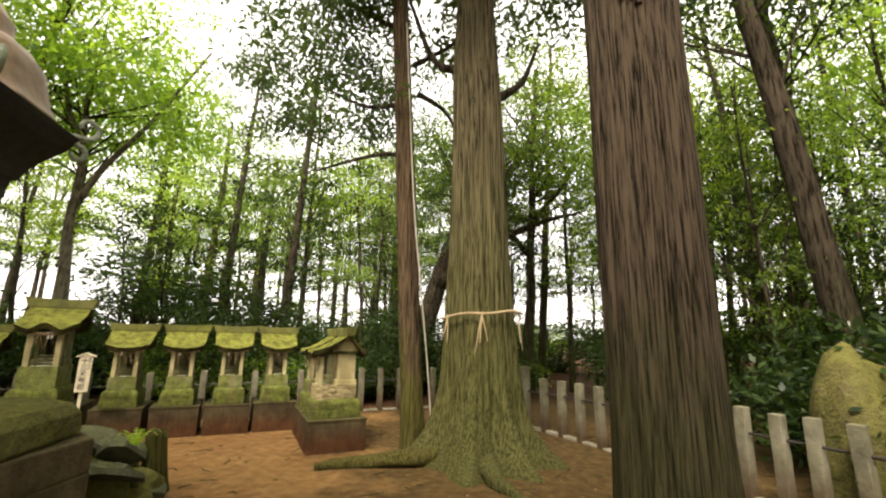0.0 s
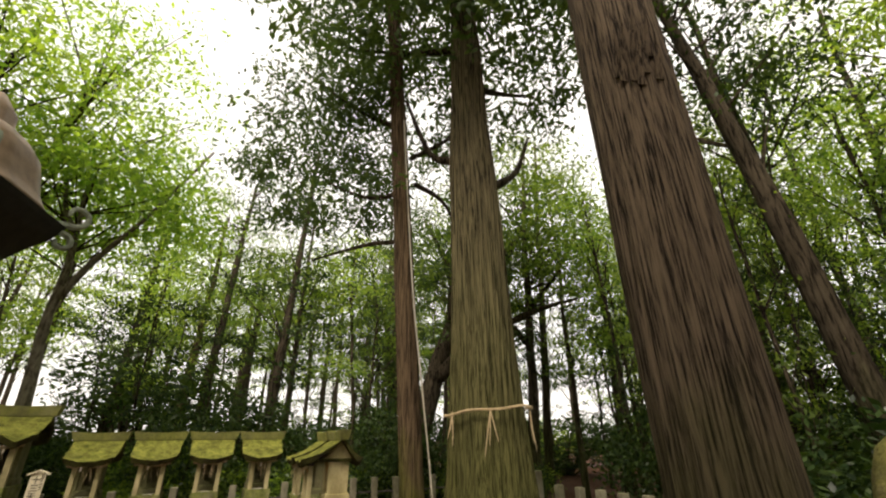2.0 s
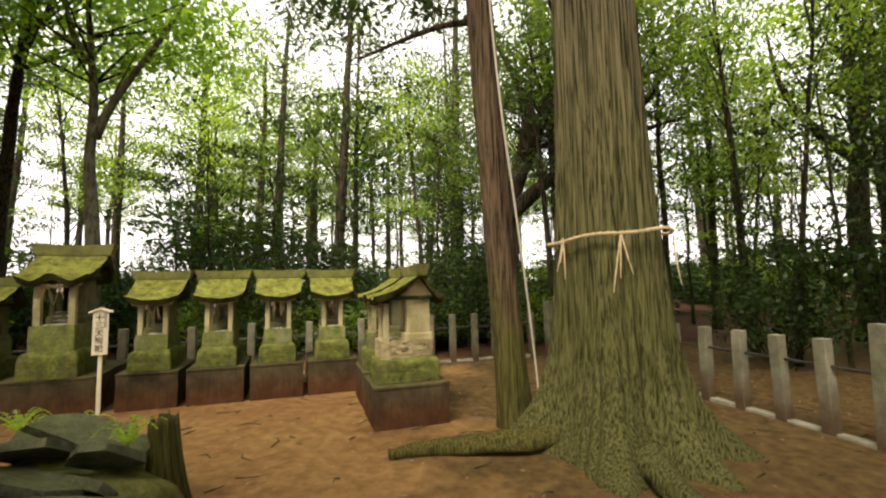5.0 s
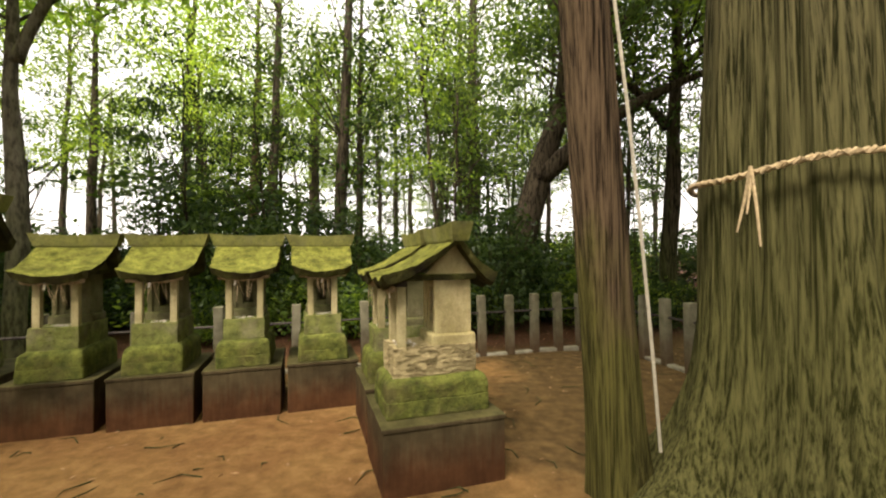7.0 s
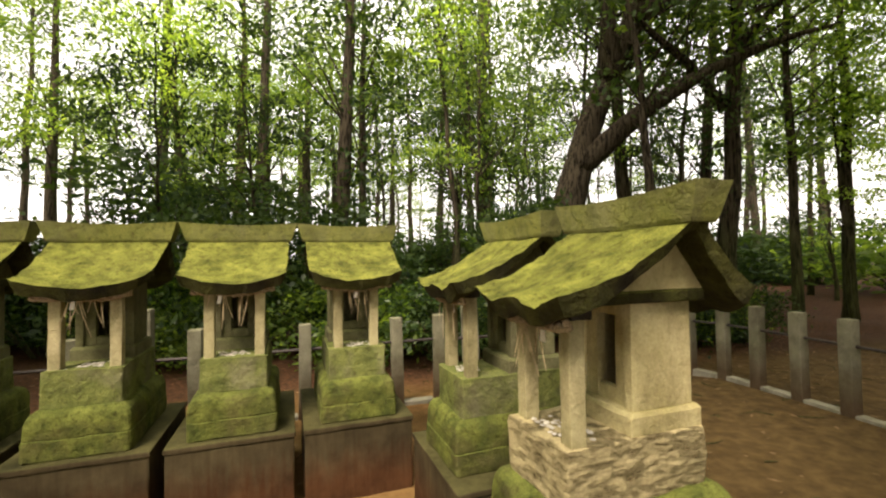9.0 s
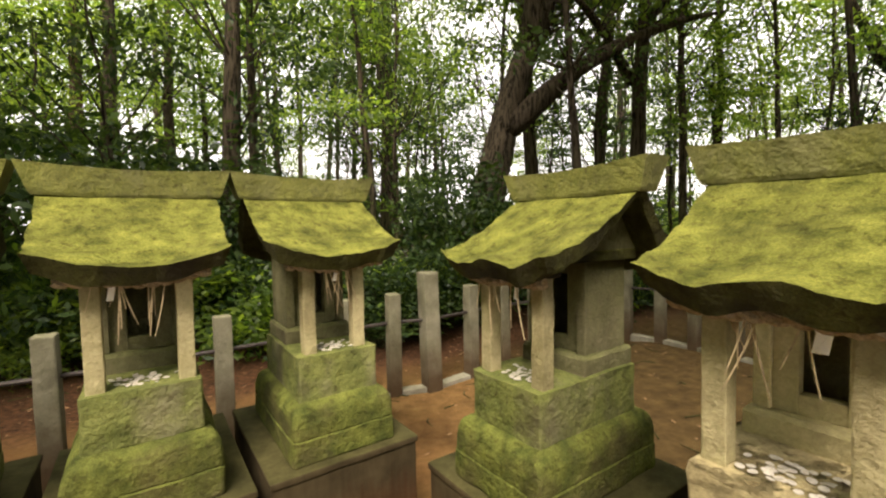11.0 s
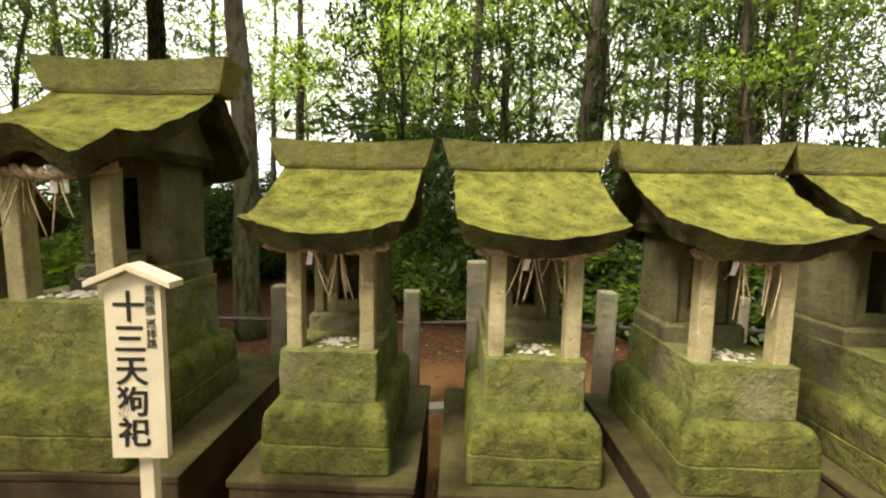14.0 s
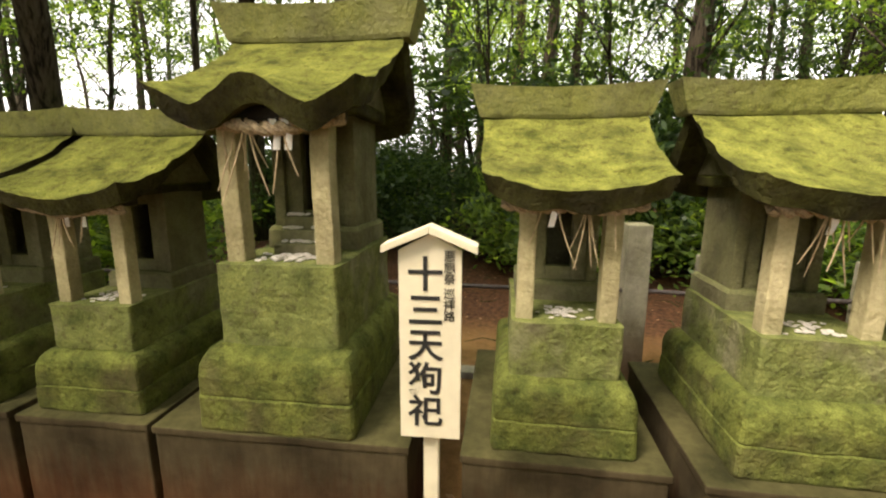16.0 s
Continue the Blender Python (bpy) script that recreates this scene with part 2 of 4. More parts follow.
M_POST = footed(M_POST, "stained_granite_post", 0.25, 0.75)
M_CONC = concrete_material()
M_GROUND = ground_material()
M_CEDAR = bark_material("cedar_bark", (0.006, 0.005, 0.003), (0.2, 0.172, 0.1), (0.08, 0.086, 0.018), 4.6, 2.0, 0.012)
M_CEDAR2 = bark_material("red_cedar_bark", (0.01, 0.007, 0.005), (0.15, 0.115, 0.078), (0.06, 0.06, 0.02), 0.9, 2.6, 0.04)
M_BROWN = bark_material("brown_bark", (0.014, 0.009, 0.005), (0.135, 0.095, 0.056), (0.1, 0.1, 0.02), 0.6, 2.2, 0.025)
M_BARK = bark_material("forest_bark", (0.012, 0.009, 0.006), (0.08, 0.065, 0.044), (0.06, 0.07, 0.02), 1.5, 0.8, 0.12)
M_GREY = bark_material("grey_smooth_bark", (0.07, 0.06, 0.045), (0.19, 0.17, 0.125), (0.1, 0.11, 0.04), 2.0, 0.5, 0.3)
M_LEAF = leaf_material("broad_leaves", (0.025, 0.06, 0.012), (0.15, 0.22, 0.04), 0.68)
M_LEAF_LIGHT = leaf_material("maple_leaves", (0.09, 0.18, 0.035), (0.26, 0.37, 0.08), 0.75)
M_LEAF_DARK = leaf_material("evergreen_leaves", (0.008, 0.022, 0.007), (0.05, 0.085, 0.022), 0.35)
M_NEEDLE = leaf_material("cedar_needles", (0.03, 0.06, 0.02), (0.07, 0.11, 0.035), 0.35)
M_STRAW = plain("old_straw", (0.4, 0.31, 0.18), 0.9, 0, 0.4)
M_ROPE = plain("weathered_rope", (0.3, 0.23, 0.14), 0.95, 0, 0.5, 90)
M_PAPER = plain("white_paper", (0.78, 0.76, 0.7), 0.8, 0, 0.06)
M_COIN = plain("dull_coins", (0.62, 0.58, 0.5), 0.45, 0.35, 0.25, 60)
M_PIPE = plain("dark_iron_pipe", (0.06, 0.05, 0.045), 0.55, 0.6, 0.4)
M_BRONZE = plain("dark_bronze", (0.022, 0.018, 0.015), 0.55, 0.3, 0.4, 14)
M_COPPER = plain("brown_bronze_roof", (0.3, 0.21, 0.13), 0.5, 0.35, 0.25, 10)
M_VERDI = plain("verdigris", (0.24, 0.27, 0.2), 0.75, 0.2, 0.35, 30)
M_SIGN = plain("painted_board", (0.636, 0.571, 0.400), 0.7, 0, 0.08, 12)
M_INK = plain("black_ink", (0.015, 0.014, 0.012), 0.7, 0, 0.1)
M_DARK = plain("dark_stone", (0.03, 0.025, 0.018), 0.95, 0, 0.4)
M_CEMENT = stone("cement_kerb", (0.24, 0.225, 0.175), (0.4, 0.375, 0.31), (0.2, 0.2, 0.09), (0.3, 0.3, 0.14), 0.3, 1.0, 0.3, 0.5)


# ---------------------------------------------------------------- mesh helpers
def part(name, bm, mat, parent=None, label="", smooth=False):
    me = bpy.data.meshes.new(name)
    bm.normal_update()
    bm.to_mesh(me)
    bm.free()
    me.materials.append(mat)
    if smooth:
        for p in me.polygons:
            p.use_smooth = True
    ob = new(name, me)
    if parent:
        ob.parent = parent
    return tagged(ob, label)


def raw(name, verts, faces, mat, parent=None, label="", smooth=False):
    me = bpy.data.meshes.new(name)
    me.from_pydata([tuple(map(float, v)) for v in verts], [], [tuple(map(int, f)) for f in faces])
    me.materials.append(mat)
    if smooth:
        for p in me.polygons:
            p.use_smooth = True
    ob = new(name, me)
    if parent:
        ob.parent = parent
    return tagged(ob, label)


def thing(name, m, label, category, group=""):
    ob = new(name)
    ob.matrix_world = m
    return tagged(ob, label, category, group)


def box(bm, x0, x1, y0, y1, z0, z1, bevel=0.0, cuts=0, rough=0.0, seed=0):
    r = bmesh.ops.create_cube(bm, size=1.0)
    vs = r["verts"]
    for v in vs:
        v.co = Vector((x0 + (v.co.x + 0.5) * (x1 - x0), y0 + (v.co.y + 0.5) * (y1 - y0), z0 + (v.co.z + 0.5) * (z1 - z0)))
    es = list({e for v in vs for e in v.link_edges})
    if bevel:
        r = bmesh.ops.bevel(bm, geom=es, offset=bevel, segments=2, affect="EDGES", profile=0.6)
        vs = list({v for f in r["faces"] for v in f.verts} | {v for v in vs if v.is_valid})
        es = list({e for v in vs for e in v.link_edges})
    if cuts:
        r = bmesh.ops.subdivide_edges(bm, edges=[e for e in es if e.calc_length() > bevel * 4], cuts=cuts, use_grid_fill=True)
        vs = list(set(vs) | {g for g in r["geom"] if isinstance(g, bmesh.types.BMVert)})
    if rough:
        for v in vs:
            if v.is_valid:
                v.co += noise.noise_vector(v.co * 9 + Vector((seed, 0, 0))) * rough
    return vs


def loft(bm, levels, n=8, rough=0.0, seed=0.0, power=6.0, corner=0.0):
    """Rounded rectangles (z, half width, half depth, centre y) joined upwards, with closed ends. Small powers round the corners."""
    rings = []
    for z, hw, hd, cy in levels:
        rc = corner or min(hw, hd) * (0.6 if power < 7 else 0.05)
        ring = []
        for cx, sy, a0 in ((1, 1, 0), (-1, 1, 90), (-1, -1, 180), (1, -1, 270)):
            for k in range(4):
                a = radians(a0 + 30 * k)
                ring.append(Vector((cx * (hw - rc) + rc * math.cos(a), sy * (hd - rc) + rc * math.sin(a), z)))
        full = []
        for i, p in enumerate(ring):
            q = ring[(i + 1) % len(ring)]
            steps = n if i % 4 == 3 else 1
            full += [p.lerp(q, j / steps) for j in range(steps)]
        out = []
        for p in full:
            p = p + Vector((0, cy, 0))
            if rough:
                p += noise.noise_vector(p * 7 + Vector((seed, seed, 0))) * rough + noise.noise_vector(p * 23 + Vector((seed, 0, 0))) * rough * 0.5
            out.append(bm.verts.new(p))
        rings.append(out)
    k = len(rings[0])
    for a, b in zip(rings, rings[1:]):
        for i in range(k):
            bm.faces.new((a[i], a[(i + 1) % k], b[(i + 1) % k], b[i]))
    bm.faces.new(rings[0][::-1])
    bm.faces.new(rings[-1])


def tube(bm, pts, radii, seg=8, wobble=0.0, seed=0.0, caps=True):
    pts = [Vector(p) for p in pts]
    rings = []
    side = None
    for i, (p, r) in enumerate(zip(pts, radii)):
        d = (pts[min(i + 1, len(pts) - 1)] - pts[max(i - 1, 0)]).normalized()
        if side is None:
            side = d.orthogonal().normalized()
        side = (side - d * side.dot(d)).normalized()
        up = d.cross(side)
        ring = []
        for k in range(seg):
            a = 2 * math.pi * k / seg
            w = 1 + (noise.noise(Vector((math.cos(a) * 1.5 + seed, math.sin(a) * 1.5, i * 0.35))) * wobble if wobble else 0)
            ring.append(bm.verts.new(p + (side * math.cos(a) + up * math.sin(a)) * r * w))
        rings.append(ring)
    for a, b in zip(rings, rings[1:]):
        for k in range(seg):
            bm.faces.new((a[k], a[(k + 1) % seg], b[(k + 1) % seg], b[k]))
    if caps:
        bm.faces.new(rings[0][::-1])
        bm.faces.new(rings[-1])


def curve_pts(ctrl, n):
    """A smooth line through control points."""
    c = [Vector(p) for p in ctrl]
    c = [c[0] * 2 - c[1]] + c + [c[-1] * 2 - c[-2]]
    out = []
    segs = len(c) - 3
    for i in range(n + 1):
        t = i / n * segs
        k = min(int(t), segs - 1)
        t -= k
        p0, p1, p2, p3 = c[k:k + 4]
        out.append(0.5 * (2 * p1 + (p2 - p0) * t + (2 * p0 - 5 * p1 + 4 * p2 - p3) * t * t + (3 * p1 - p0 - 3 * p2 + p3) * t ** 3))
    return out


# ---------------------------------------------------------------- ground
def ground_height(x, y):
    return 0.035 * noise.noise(Vector((x * 0.5, y * 0.5, 3))) * min(1, (abs(x) + abs(y)) / 3) * (1 if -9 < x < 6 and -6 < y < 11 else 3)


def build_ground():
    inner = np.linspace(-14, 14, 113)
    far = np.array([18, 24, 34, 60, 120, 300, 900, 2500.0])
    xs = np.concatenate([-far[::-1], inner, far])
    ys = np.concatenate([-far[::-1], inner, far]) + 4
    nx = len(xs)
    verts = [(x, y, ground_height(x, y) if abs(x) < 40 and abs(y) < 40 else 0) for y in ys for x in xs]
    faces = [(j * nx + i, j * nx + i + 1, (j + 1) * nx + i + 1, (j + 1) * nx + i) for j in range(len(ys) - 1) for i in range(nx - 1)]
    g = raw("ground", verts, faces, M_GROUND, smooth=True)
    tagged(g, "reddish packed earth with mossy patches and leaf litter", "ground", kind="structure")


build_ground()

# ---------------------------------------------------------------- stone shrines
ROW = 19.1
U = Vector((math.cos(radians(ROW)), math.sin(radians(ROW)), 0))
N = Vector((-U.y, U.x, 0))
BASE_H = 0.52


def plinth(m, w, d, h, label):
    t = thing("concrete_plinth", m, label, "plinth", "plinths under the shrines")
    bm = bmesh.new()
    box(bm, -w / 2, w / 2, 0, d, -0.1, h - 0.035, 0.012, 6, 0.004, m.translation.x)
    part("block", bm, M_CONC, t)
    bm = bmesh.new()
    box(bm, -w / 2 - 0.008, w / 2 + 0.008, -0.008, d + 0.008, h - 0.034, h, 0.008, 6, 0.003, m.translation.y)
    part("cap", bm, M_CONC, t, "thin pale mortar cap")
    return t


def roof_mesh(W0, W1, yf, yr, yb, ze, zr, th, bulge, seed, rough=0.008, lift=0.062):
    """Curved stone roof: eave width W1, ridge width W0, front, ridge and back lines, eave and ridge heights."""
    bm = bmesh.new()
    nx, ny = 22, 26
    top, bot = [], []
    for j in range(ny + 1):
        y = yf + (yb - yf) * j / ny
        d = min(1.0, max(0.0, (yr - y) / (yr - yf) if y < yr else (y - yr) / (yb - yr)))
        W = W0 + (W1 - W0) * d ** 2.2
        rt, rb = [], []
        for i in range(nx + 1):
            s = 2 * i / nx - 1
            x = s * W / 2
            z = ze + (zr - ze) * (1 - d) ** 1.4 + lift * (s * s - 0.35) * d ** 2
            if bulge and y < yr:
                z += bulge * d ** 2.5 * (math.exp(-(s / 0.36) ** 2) - 0.45 * math.exp(-((abs(s) - 0.55) / 0.3) ** 2))
            p = Vector((x, y, z))
            k = noise.noise(p * 6 + Vector((seed, 0, 0))) * rough + noise.noise(p * 22 + Vector((0, seed, 0))) * rough * 0.5
            edge = max(abs(s), d) > 0.97
            jag = noise.noise_vector(p * 16 + Vector((seed, 3, 0))) * rough * (1.3 if edge else 0.2)
            rt.append(bm.verts.new(p + Vector((0, 0, k)) + jag))
            t2 = th * (0.55 + 0.45 * d) * (1 + 0.25 * noise.noise(p * 9 + Vector((seed, 9, 1))))
            rb.append(bm.verts.new(Vector((x * 0.93, yr + (y - yr) * 0.93, z - t2)) + jag * 0.6))
        top.append(rt), bot.append(rb)
    for j in range(ny):
        for i in range(nx):
            bm.faces.new((top[j][i], top[j][i + 1], top[j + 1][i + 1], top[j + 1][i]))
            bm.faces.new((bot[j][i], bot[j + 1][i], bot[j + 1][i + 1], bot[j][i + 1]))
    for j in range(ny):
        bm.faces.new((top[j][0], top[j + 1][0], bot[j + 1][0], bot[j][0]))
        bm.faces.new((top[j][nx], bot[j][nx], bot[j + 1][nx], top[j + 1][nx]))
    for i in range(nx):
        bm.faces.new((top[0][i], bot[0][i], bot[0][i + 1], top[0][i + 1]))
        bm.faces.new((top[ny][i], top[ny][i + 1], bot[ny][i + 1], bot[ny][i]))
    return bm


def shrine(m, s, seed, label, tall=0.0, bulge=0.0, pale=False, hole=False, group="stone shrines in the row", pillar_x=0.155):
    """A small stone shrine; origin at the middle of its plinth's front edge, on top of the plinth. s: size."""
    t = thing("stone_shrine", m @ Matrix.Diagonal((s, s, s, 1)), label, "shrine", group)
    rnd = random.Random(seed)
    up = M_PALE if pale else M_UP
    wall = M_PALE if pale else M_WALL
    yc = 0.45
    bm = bmesh.new()
    loft(bm, [(0, 0.266, 0.4, yc), (0.012, 0.27, 0.405, yc), (0.06, 0.27, 0.405, yc), (0.118, 0.268, 0.403, yc), (0.124, 0.262, 0.397, yc), (0.13, 0.266, 0.401, yc), (0.19, 0.266, 0.401, yc), (0.225, 0.262, 0.397, yc), (0.25, 0.253, 0.388, yc), (0.268, 0.24, 0.374, yc), (0.28, 0.222, 0.355, yc), (0.285, 0.205, 0.335, yc)], 10, 0.007, seed, 12, 0.022)
    part("lower_stone", bm, M_LOW, t, "moss-covered rounded base stone")
    h = 0.5 + tall
    bm = bmesh.new()
    loft(bm, [(0.285 + (h - 0.285) * k / 7, 0.208 - 0.003 * k / 7, 0.33, yc - 0.005) for k in range(8)], 12, 0.016 if pale else 0.006, seed + 5, 16, 0.012)
    part("upper_stone", bm, M_CRACK if pale else up, t, "cracked flaking plinth stone" if pale else "")
    # step and chamber with its open doorway
    bm = bmesh.new()
    loft(bm, [(h, 0.185, 0.18, 0.6), (h + 0.07, 0.185, 0.18, 0.6), (h + 0.085, 0.175, 0.17, 0.6)], 8, 0.004, seed, 14)
    chamber = part("chamber", bm, wall, t, "square stone chamber with an open doorway")
    z0, z1 = h + 0.085, h + 0.56
    y0, y1, hw, tk = 0.45, 0.75, 0.165, 0.045
    for nm, bx in (("side_wall", (-hw, -hw + tk, y0, y1, z0, z1)), ("side_wall", (hw - tk, hw, y0, y1, z0, z1)), ("back_wall", (-hw + tk, hw - tk, y1 - tk, y1, z0, z1)),
                   ("door_jamb", (-hw + tk, -0.055, y0 + 0.02, y0 + 0.065, z0, z1)), ("door_jamb", (0.055, hw - tk, y0 + 0.02, y0 + 0.065, z0, z1)),
                   ("door_sill", (-0.055, 0.055, y0 + 0.024, y0 + 0.065, z0, z0 + 0.06)), ("door_head", (-0.055, 0.055, y0 + 0.024, y0 + 0.065, z1 - 0.12, z1))):
        bm = bmesh.new()
        box(bm, *bx, 0.004, 2, 0.002, seed)
        part(nm, bm, wall, chamber)
    for k in (-1, 1):
        bm = bmesh.new()
        tilt = rnd.uniform(-0.006, 0.006)
        vs = box(bm, k * pillar_x - 0.032, k * pillar_x + 0.032, 0.155, 0.222, h - 0.004, h + 0.46, 0.006, 3, 0.003, seed + k)
        for v in vs:
            if v.is_valid:
                v.co.x += tilt * (v.co.z - h) * 3
        part("pillar", bm, M_PILLAR, t, "pale squared stone pillar")
    bm = bmesh.new()
    box(bm, -0.225, 0.225, 0.14, 0.225, h + 0.457, h + 0.5, 0.006, 3, 0.004, seed)
    part("lintel", bm, M_DARK, t, "dark stone beam")
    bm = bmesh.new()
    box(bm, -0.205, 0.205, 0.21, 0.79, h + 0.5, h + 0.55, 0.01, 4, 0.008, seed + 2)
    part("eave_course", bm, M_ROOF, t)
    for k in (-1, 1):
        bm = bmesh.new()
        vs = [bm.verts.new((k * x, y, z)) for x in (0.17, 0.205) for y, z in ((0.37, h + 0.55), (0.79, h + 0.55), (0.6, h + 0.8))]
        f = [(0, 1, 2), (5, 4, 3), (0, 3, 4, 1), (1, 4, 5, 2), (2, 5, 3, 0)]
        for q in f:
            bm.faces.new([vs[i] for i in q])
        bmesh.ops.recalc_face_normals(bm, faces=bm.faces)
        part("gable", bm, wall, t)
    rb = roof_mesh(0.69, 0.64, 0.02, 0.6, 0.92, h + 0.52, h + 0.83, 0.075, bulge, seed)
    if hole:
        for v in rb.verts:
            q = ((v.co.x - 0.2) / 0.028) ** 2 + ((v.co.y - 0.14) / 0.03) ** 2
            if q < 3 and v.normal.z >= -2:
                v.co.z -= 0.05 * math.exp(-q)
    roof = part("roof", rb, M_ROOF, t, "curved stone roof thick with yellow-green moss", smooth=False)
    bm = bmesh.new()
    nx = 16
    rows = []
    for z, wx, dy in ((h + 0.79, 0.362, 0.06), (h + 0.805, 0.37, 0.066), (h + 0.905, 0.405, 0.085), (h + 0.918, 0.409, 0.088)):
        rows.append([[bm.verts.new((wx * (2 * i / nx - 1), 0.6 + sg * dy, z + (0.022 * (2 * i / nx - 1) ** 2 if z > h + 0.85 else 0.008 * (2 * i / nx - 1) ** 2) + 0.003 * noise.noise(Vector((i, seed, z * 9))))) for i in range(nx + 1)] for sg in (-1, 1)])
    for a, b in zip(rows, rows[1:]):
        for i in range(nx):
            bm.faces.new((a[0][i], a[0][i + 1], b[0][i + 1], b[0][i]))
            bm.faces.new((a[1][i + 1], a[1][i], b[1][i], b[1][i + 1]))
        for i in (0, nx):
            q = (a[0][i], b[0][i], b[1][i], a[1][i])
            bm.faces.new(q if i == 0 else q[::-1])
    for i in range(nx):
        bm.faces.new((rows[-1][0][i], rows[-1][0][i + 1], rows[-1][1][i + 1], rows[-1][1][i]))
        bm.faces.new((rows[0][0][i + 1], rows[0][0][i], rows[0][1][i], rows[0][1][i + 1]))
    part("ridge_stone", bm, M_RIDGE, t, "flared ridge stone with pale lichen")
    # offerings: twisted straw rope with hanging stalks and paper, and coins
    r = thing("straw_rope", m @ Matrix.Diagonal((s, s, s, 1)), "twisted straw rope with hanging dry stalks under the eave", "rope", "ropes on the shrines")
    for ph in (0, math.pi):
        bm = bmesh.new()
        pts = []
        for i in range(41):
            q = i / 40
            x = -0.25 + 0.5 * q
            a = q * 34 + ph
            pts.append((x, 0.11 + 0.012 * math.cos(a), h + 0.452 - 0.02 * (1 - (2 * q - 1) ** 2) + 0.011 * math.sin(a) + 0.006 * math.sin(q * 9 + seed)))
        tube(bm, pts, [0.0135] * 41, 6)
        part("strand", bm, M_ROPE, r)
    for i in range(rnd.randint(7, 12)):
        bm = bmesh.new()
        x = rnd.choice((-0.06, 0.05, rnd.uniform(-0.15, 0.15)))
        L = rnd.uniform(0.12, 0.27)
        a, b = rnd.uniform(-0.35, 0.35), rnd.uniform(-0.03, 0.05)
        tube(bm, curve_pts([(x, 0.118, h + 0.46), (x + a * L * 0.4, 0.112 + b * 0.5, h + 0.46 - L * 0.5), (x + a * L, 0.115 + b, h + 0.46 - L)], 4), [0.0032, 0.003, 0.0028, 0.0024, 0.0015], 4)
        part("stalk", bm, M_STRAW, r)
    for i in range(rnd.randint(1, 2)):
        bm = bmesh.new()
        x, z, w = rnd.uniform(-0.1, 0.1), h + 0.455, 0.022
        zz = [(x - w / 2, z), (x + w / 2, z), (x + w, z - 0.045), (x, z - 0.045), (x - w * 0.4, z - 0.09), (x + w * 0.6, z - 0.09)]
        v = [bm.verts.new((p[0], 0.106 + 0.003 * k, p[1])) for k, p in enumerate(zz)] + [bm.verts.new((p[0], 0.104 + 0.003 * k, p[1])) for k, p in enumerate(zz)]
        for q in ((0, 1, 2, 3), (3, 2, 5, 4)):
            bm.faces.new([v[k] for k in q])
            bm.faces.new([v[k + 6] for k in q[::-1]])
        part("paper_streamer", bm, M_PAPER, r, "small folded white paper")
    steps = 3 if tall else 0
    for i in range(steps):
        bm = bmesh.new()
        box(bm, -0.1, 0.1, 0.3 + 0.04 * i, 0.34 + 0.04 * i + (0.02 if i == 2 else 0), h - 0.002, h + 0.04 + 0.045 * i, 0.005, 2, 0.003, seed + i)
        part("stair", bm, wall, t, "small stone stair before the chamber")
    bm = bmesh.new()
    for i in range(steps):
        for _ in range(9):
            mt = Matrix.Translation((rnd.uniform(-0.085, 0.085), 0.318 + 0.04 * i, h + 0.046 + 0.045 * i + rnd.random() * 0.004)) @ Euler((rnd.uniform(0.1, 0.5), rnd.uniform(-0.2, 0.2), 0)).to_matrix().to_4x4()
            bmesh.ops.create_cone(bm, cap_ends=True, segments=10, radius1=0.012, radius2=0.012, depth=0.0018, matrix=mt)
    for i in range(110 if tall else 46):
        x, y = rnd.gauss(0, 0.055), rnd.uniform(0.17, 0.315)
        if abs(x) > 0.105 and y < 0.24 or abs(x) > 0.17 or steps and y > 0.29:
            continue
        z = h + 0.002 + rnd.random() * 0.008
        rad = rnd.uniform(0.009, 0.012)
        mt = Matrix.Translation((x, y, z)) @ Euler((rnd.uniform(-0.2, 0.2), rnd.uniform(-0.2, 0.2), 0)).to_matrix().to_4x4()
        bmesh.ops.create_cone(bm, cap_ends=True, segments=10, radius1=rad, radius2=rad, depth=0.0018, matrix=mt)
    c = part("offering_coins", bm, M_COIN)
    c.matrix_world = m @ Matrix.Diagonal((s, s, s, 1))
    tagged(c, "scattered small coins left before the chamber", "coins", "coins on the shrines", "stuff")
    return t


def on_row(corner, w, deg=ROW, h=BASE_H):
    """Pose at the middle of a plinth's front edge, from its front left corner."""
    a = radians(deg)
    return pose(corner[0] + math.cos(a) * w / 2, corner[1] + math.sin(a) * w / 2, 0, 0, 0, deg)


LIFT = Matrix.Translation((0, 0, BASE_H))
row_shrines = [((-5.03, 7.06), 19.1), ((-4.21, 7.31), 19.1), ((-3.42, 7.57), 19.1), ((-2.65, 7.84), 19.1)]
for i, (c, a) in enumerate(row_shrines):
    m = on_row(c, 0.75, a)
    plinth(m, 0.75, 0.98, BASE_H, "concrete plinth stained red-brown by splashed earth")
    shrine(m @ LIFT, 1.0, 10 + i, "small mossy stone shrine with pale pillars on a concrete plinth", hole=i == 0, pillar_x=0.155 if i < 3 else 0.13)
for i, (c, a, w) in enumerate([((-6.88, 6.39), 21.0, 0.62), ((-7.6, 6.12), 21.5, 0.7), ((-8.33, 5.83), 21.5, 0.7)]):
    m = on_row(c, w, a)
    plinth(m, w, 0.98, BASE_H, "concrete plinth stained red-brown by splashed earth")
    shrine(m @ LIFT, 0.95, 20 + i, "small mossy stone shrine with pale pillars on a concrete plinth")
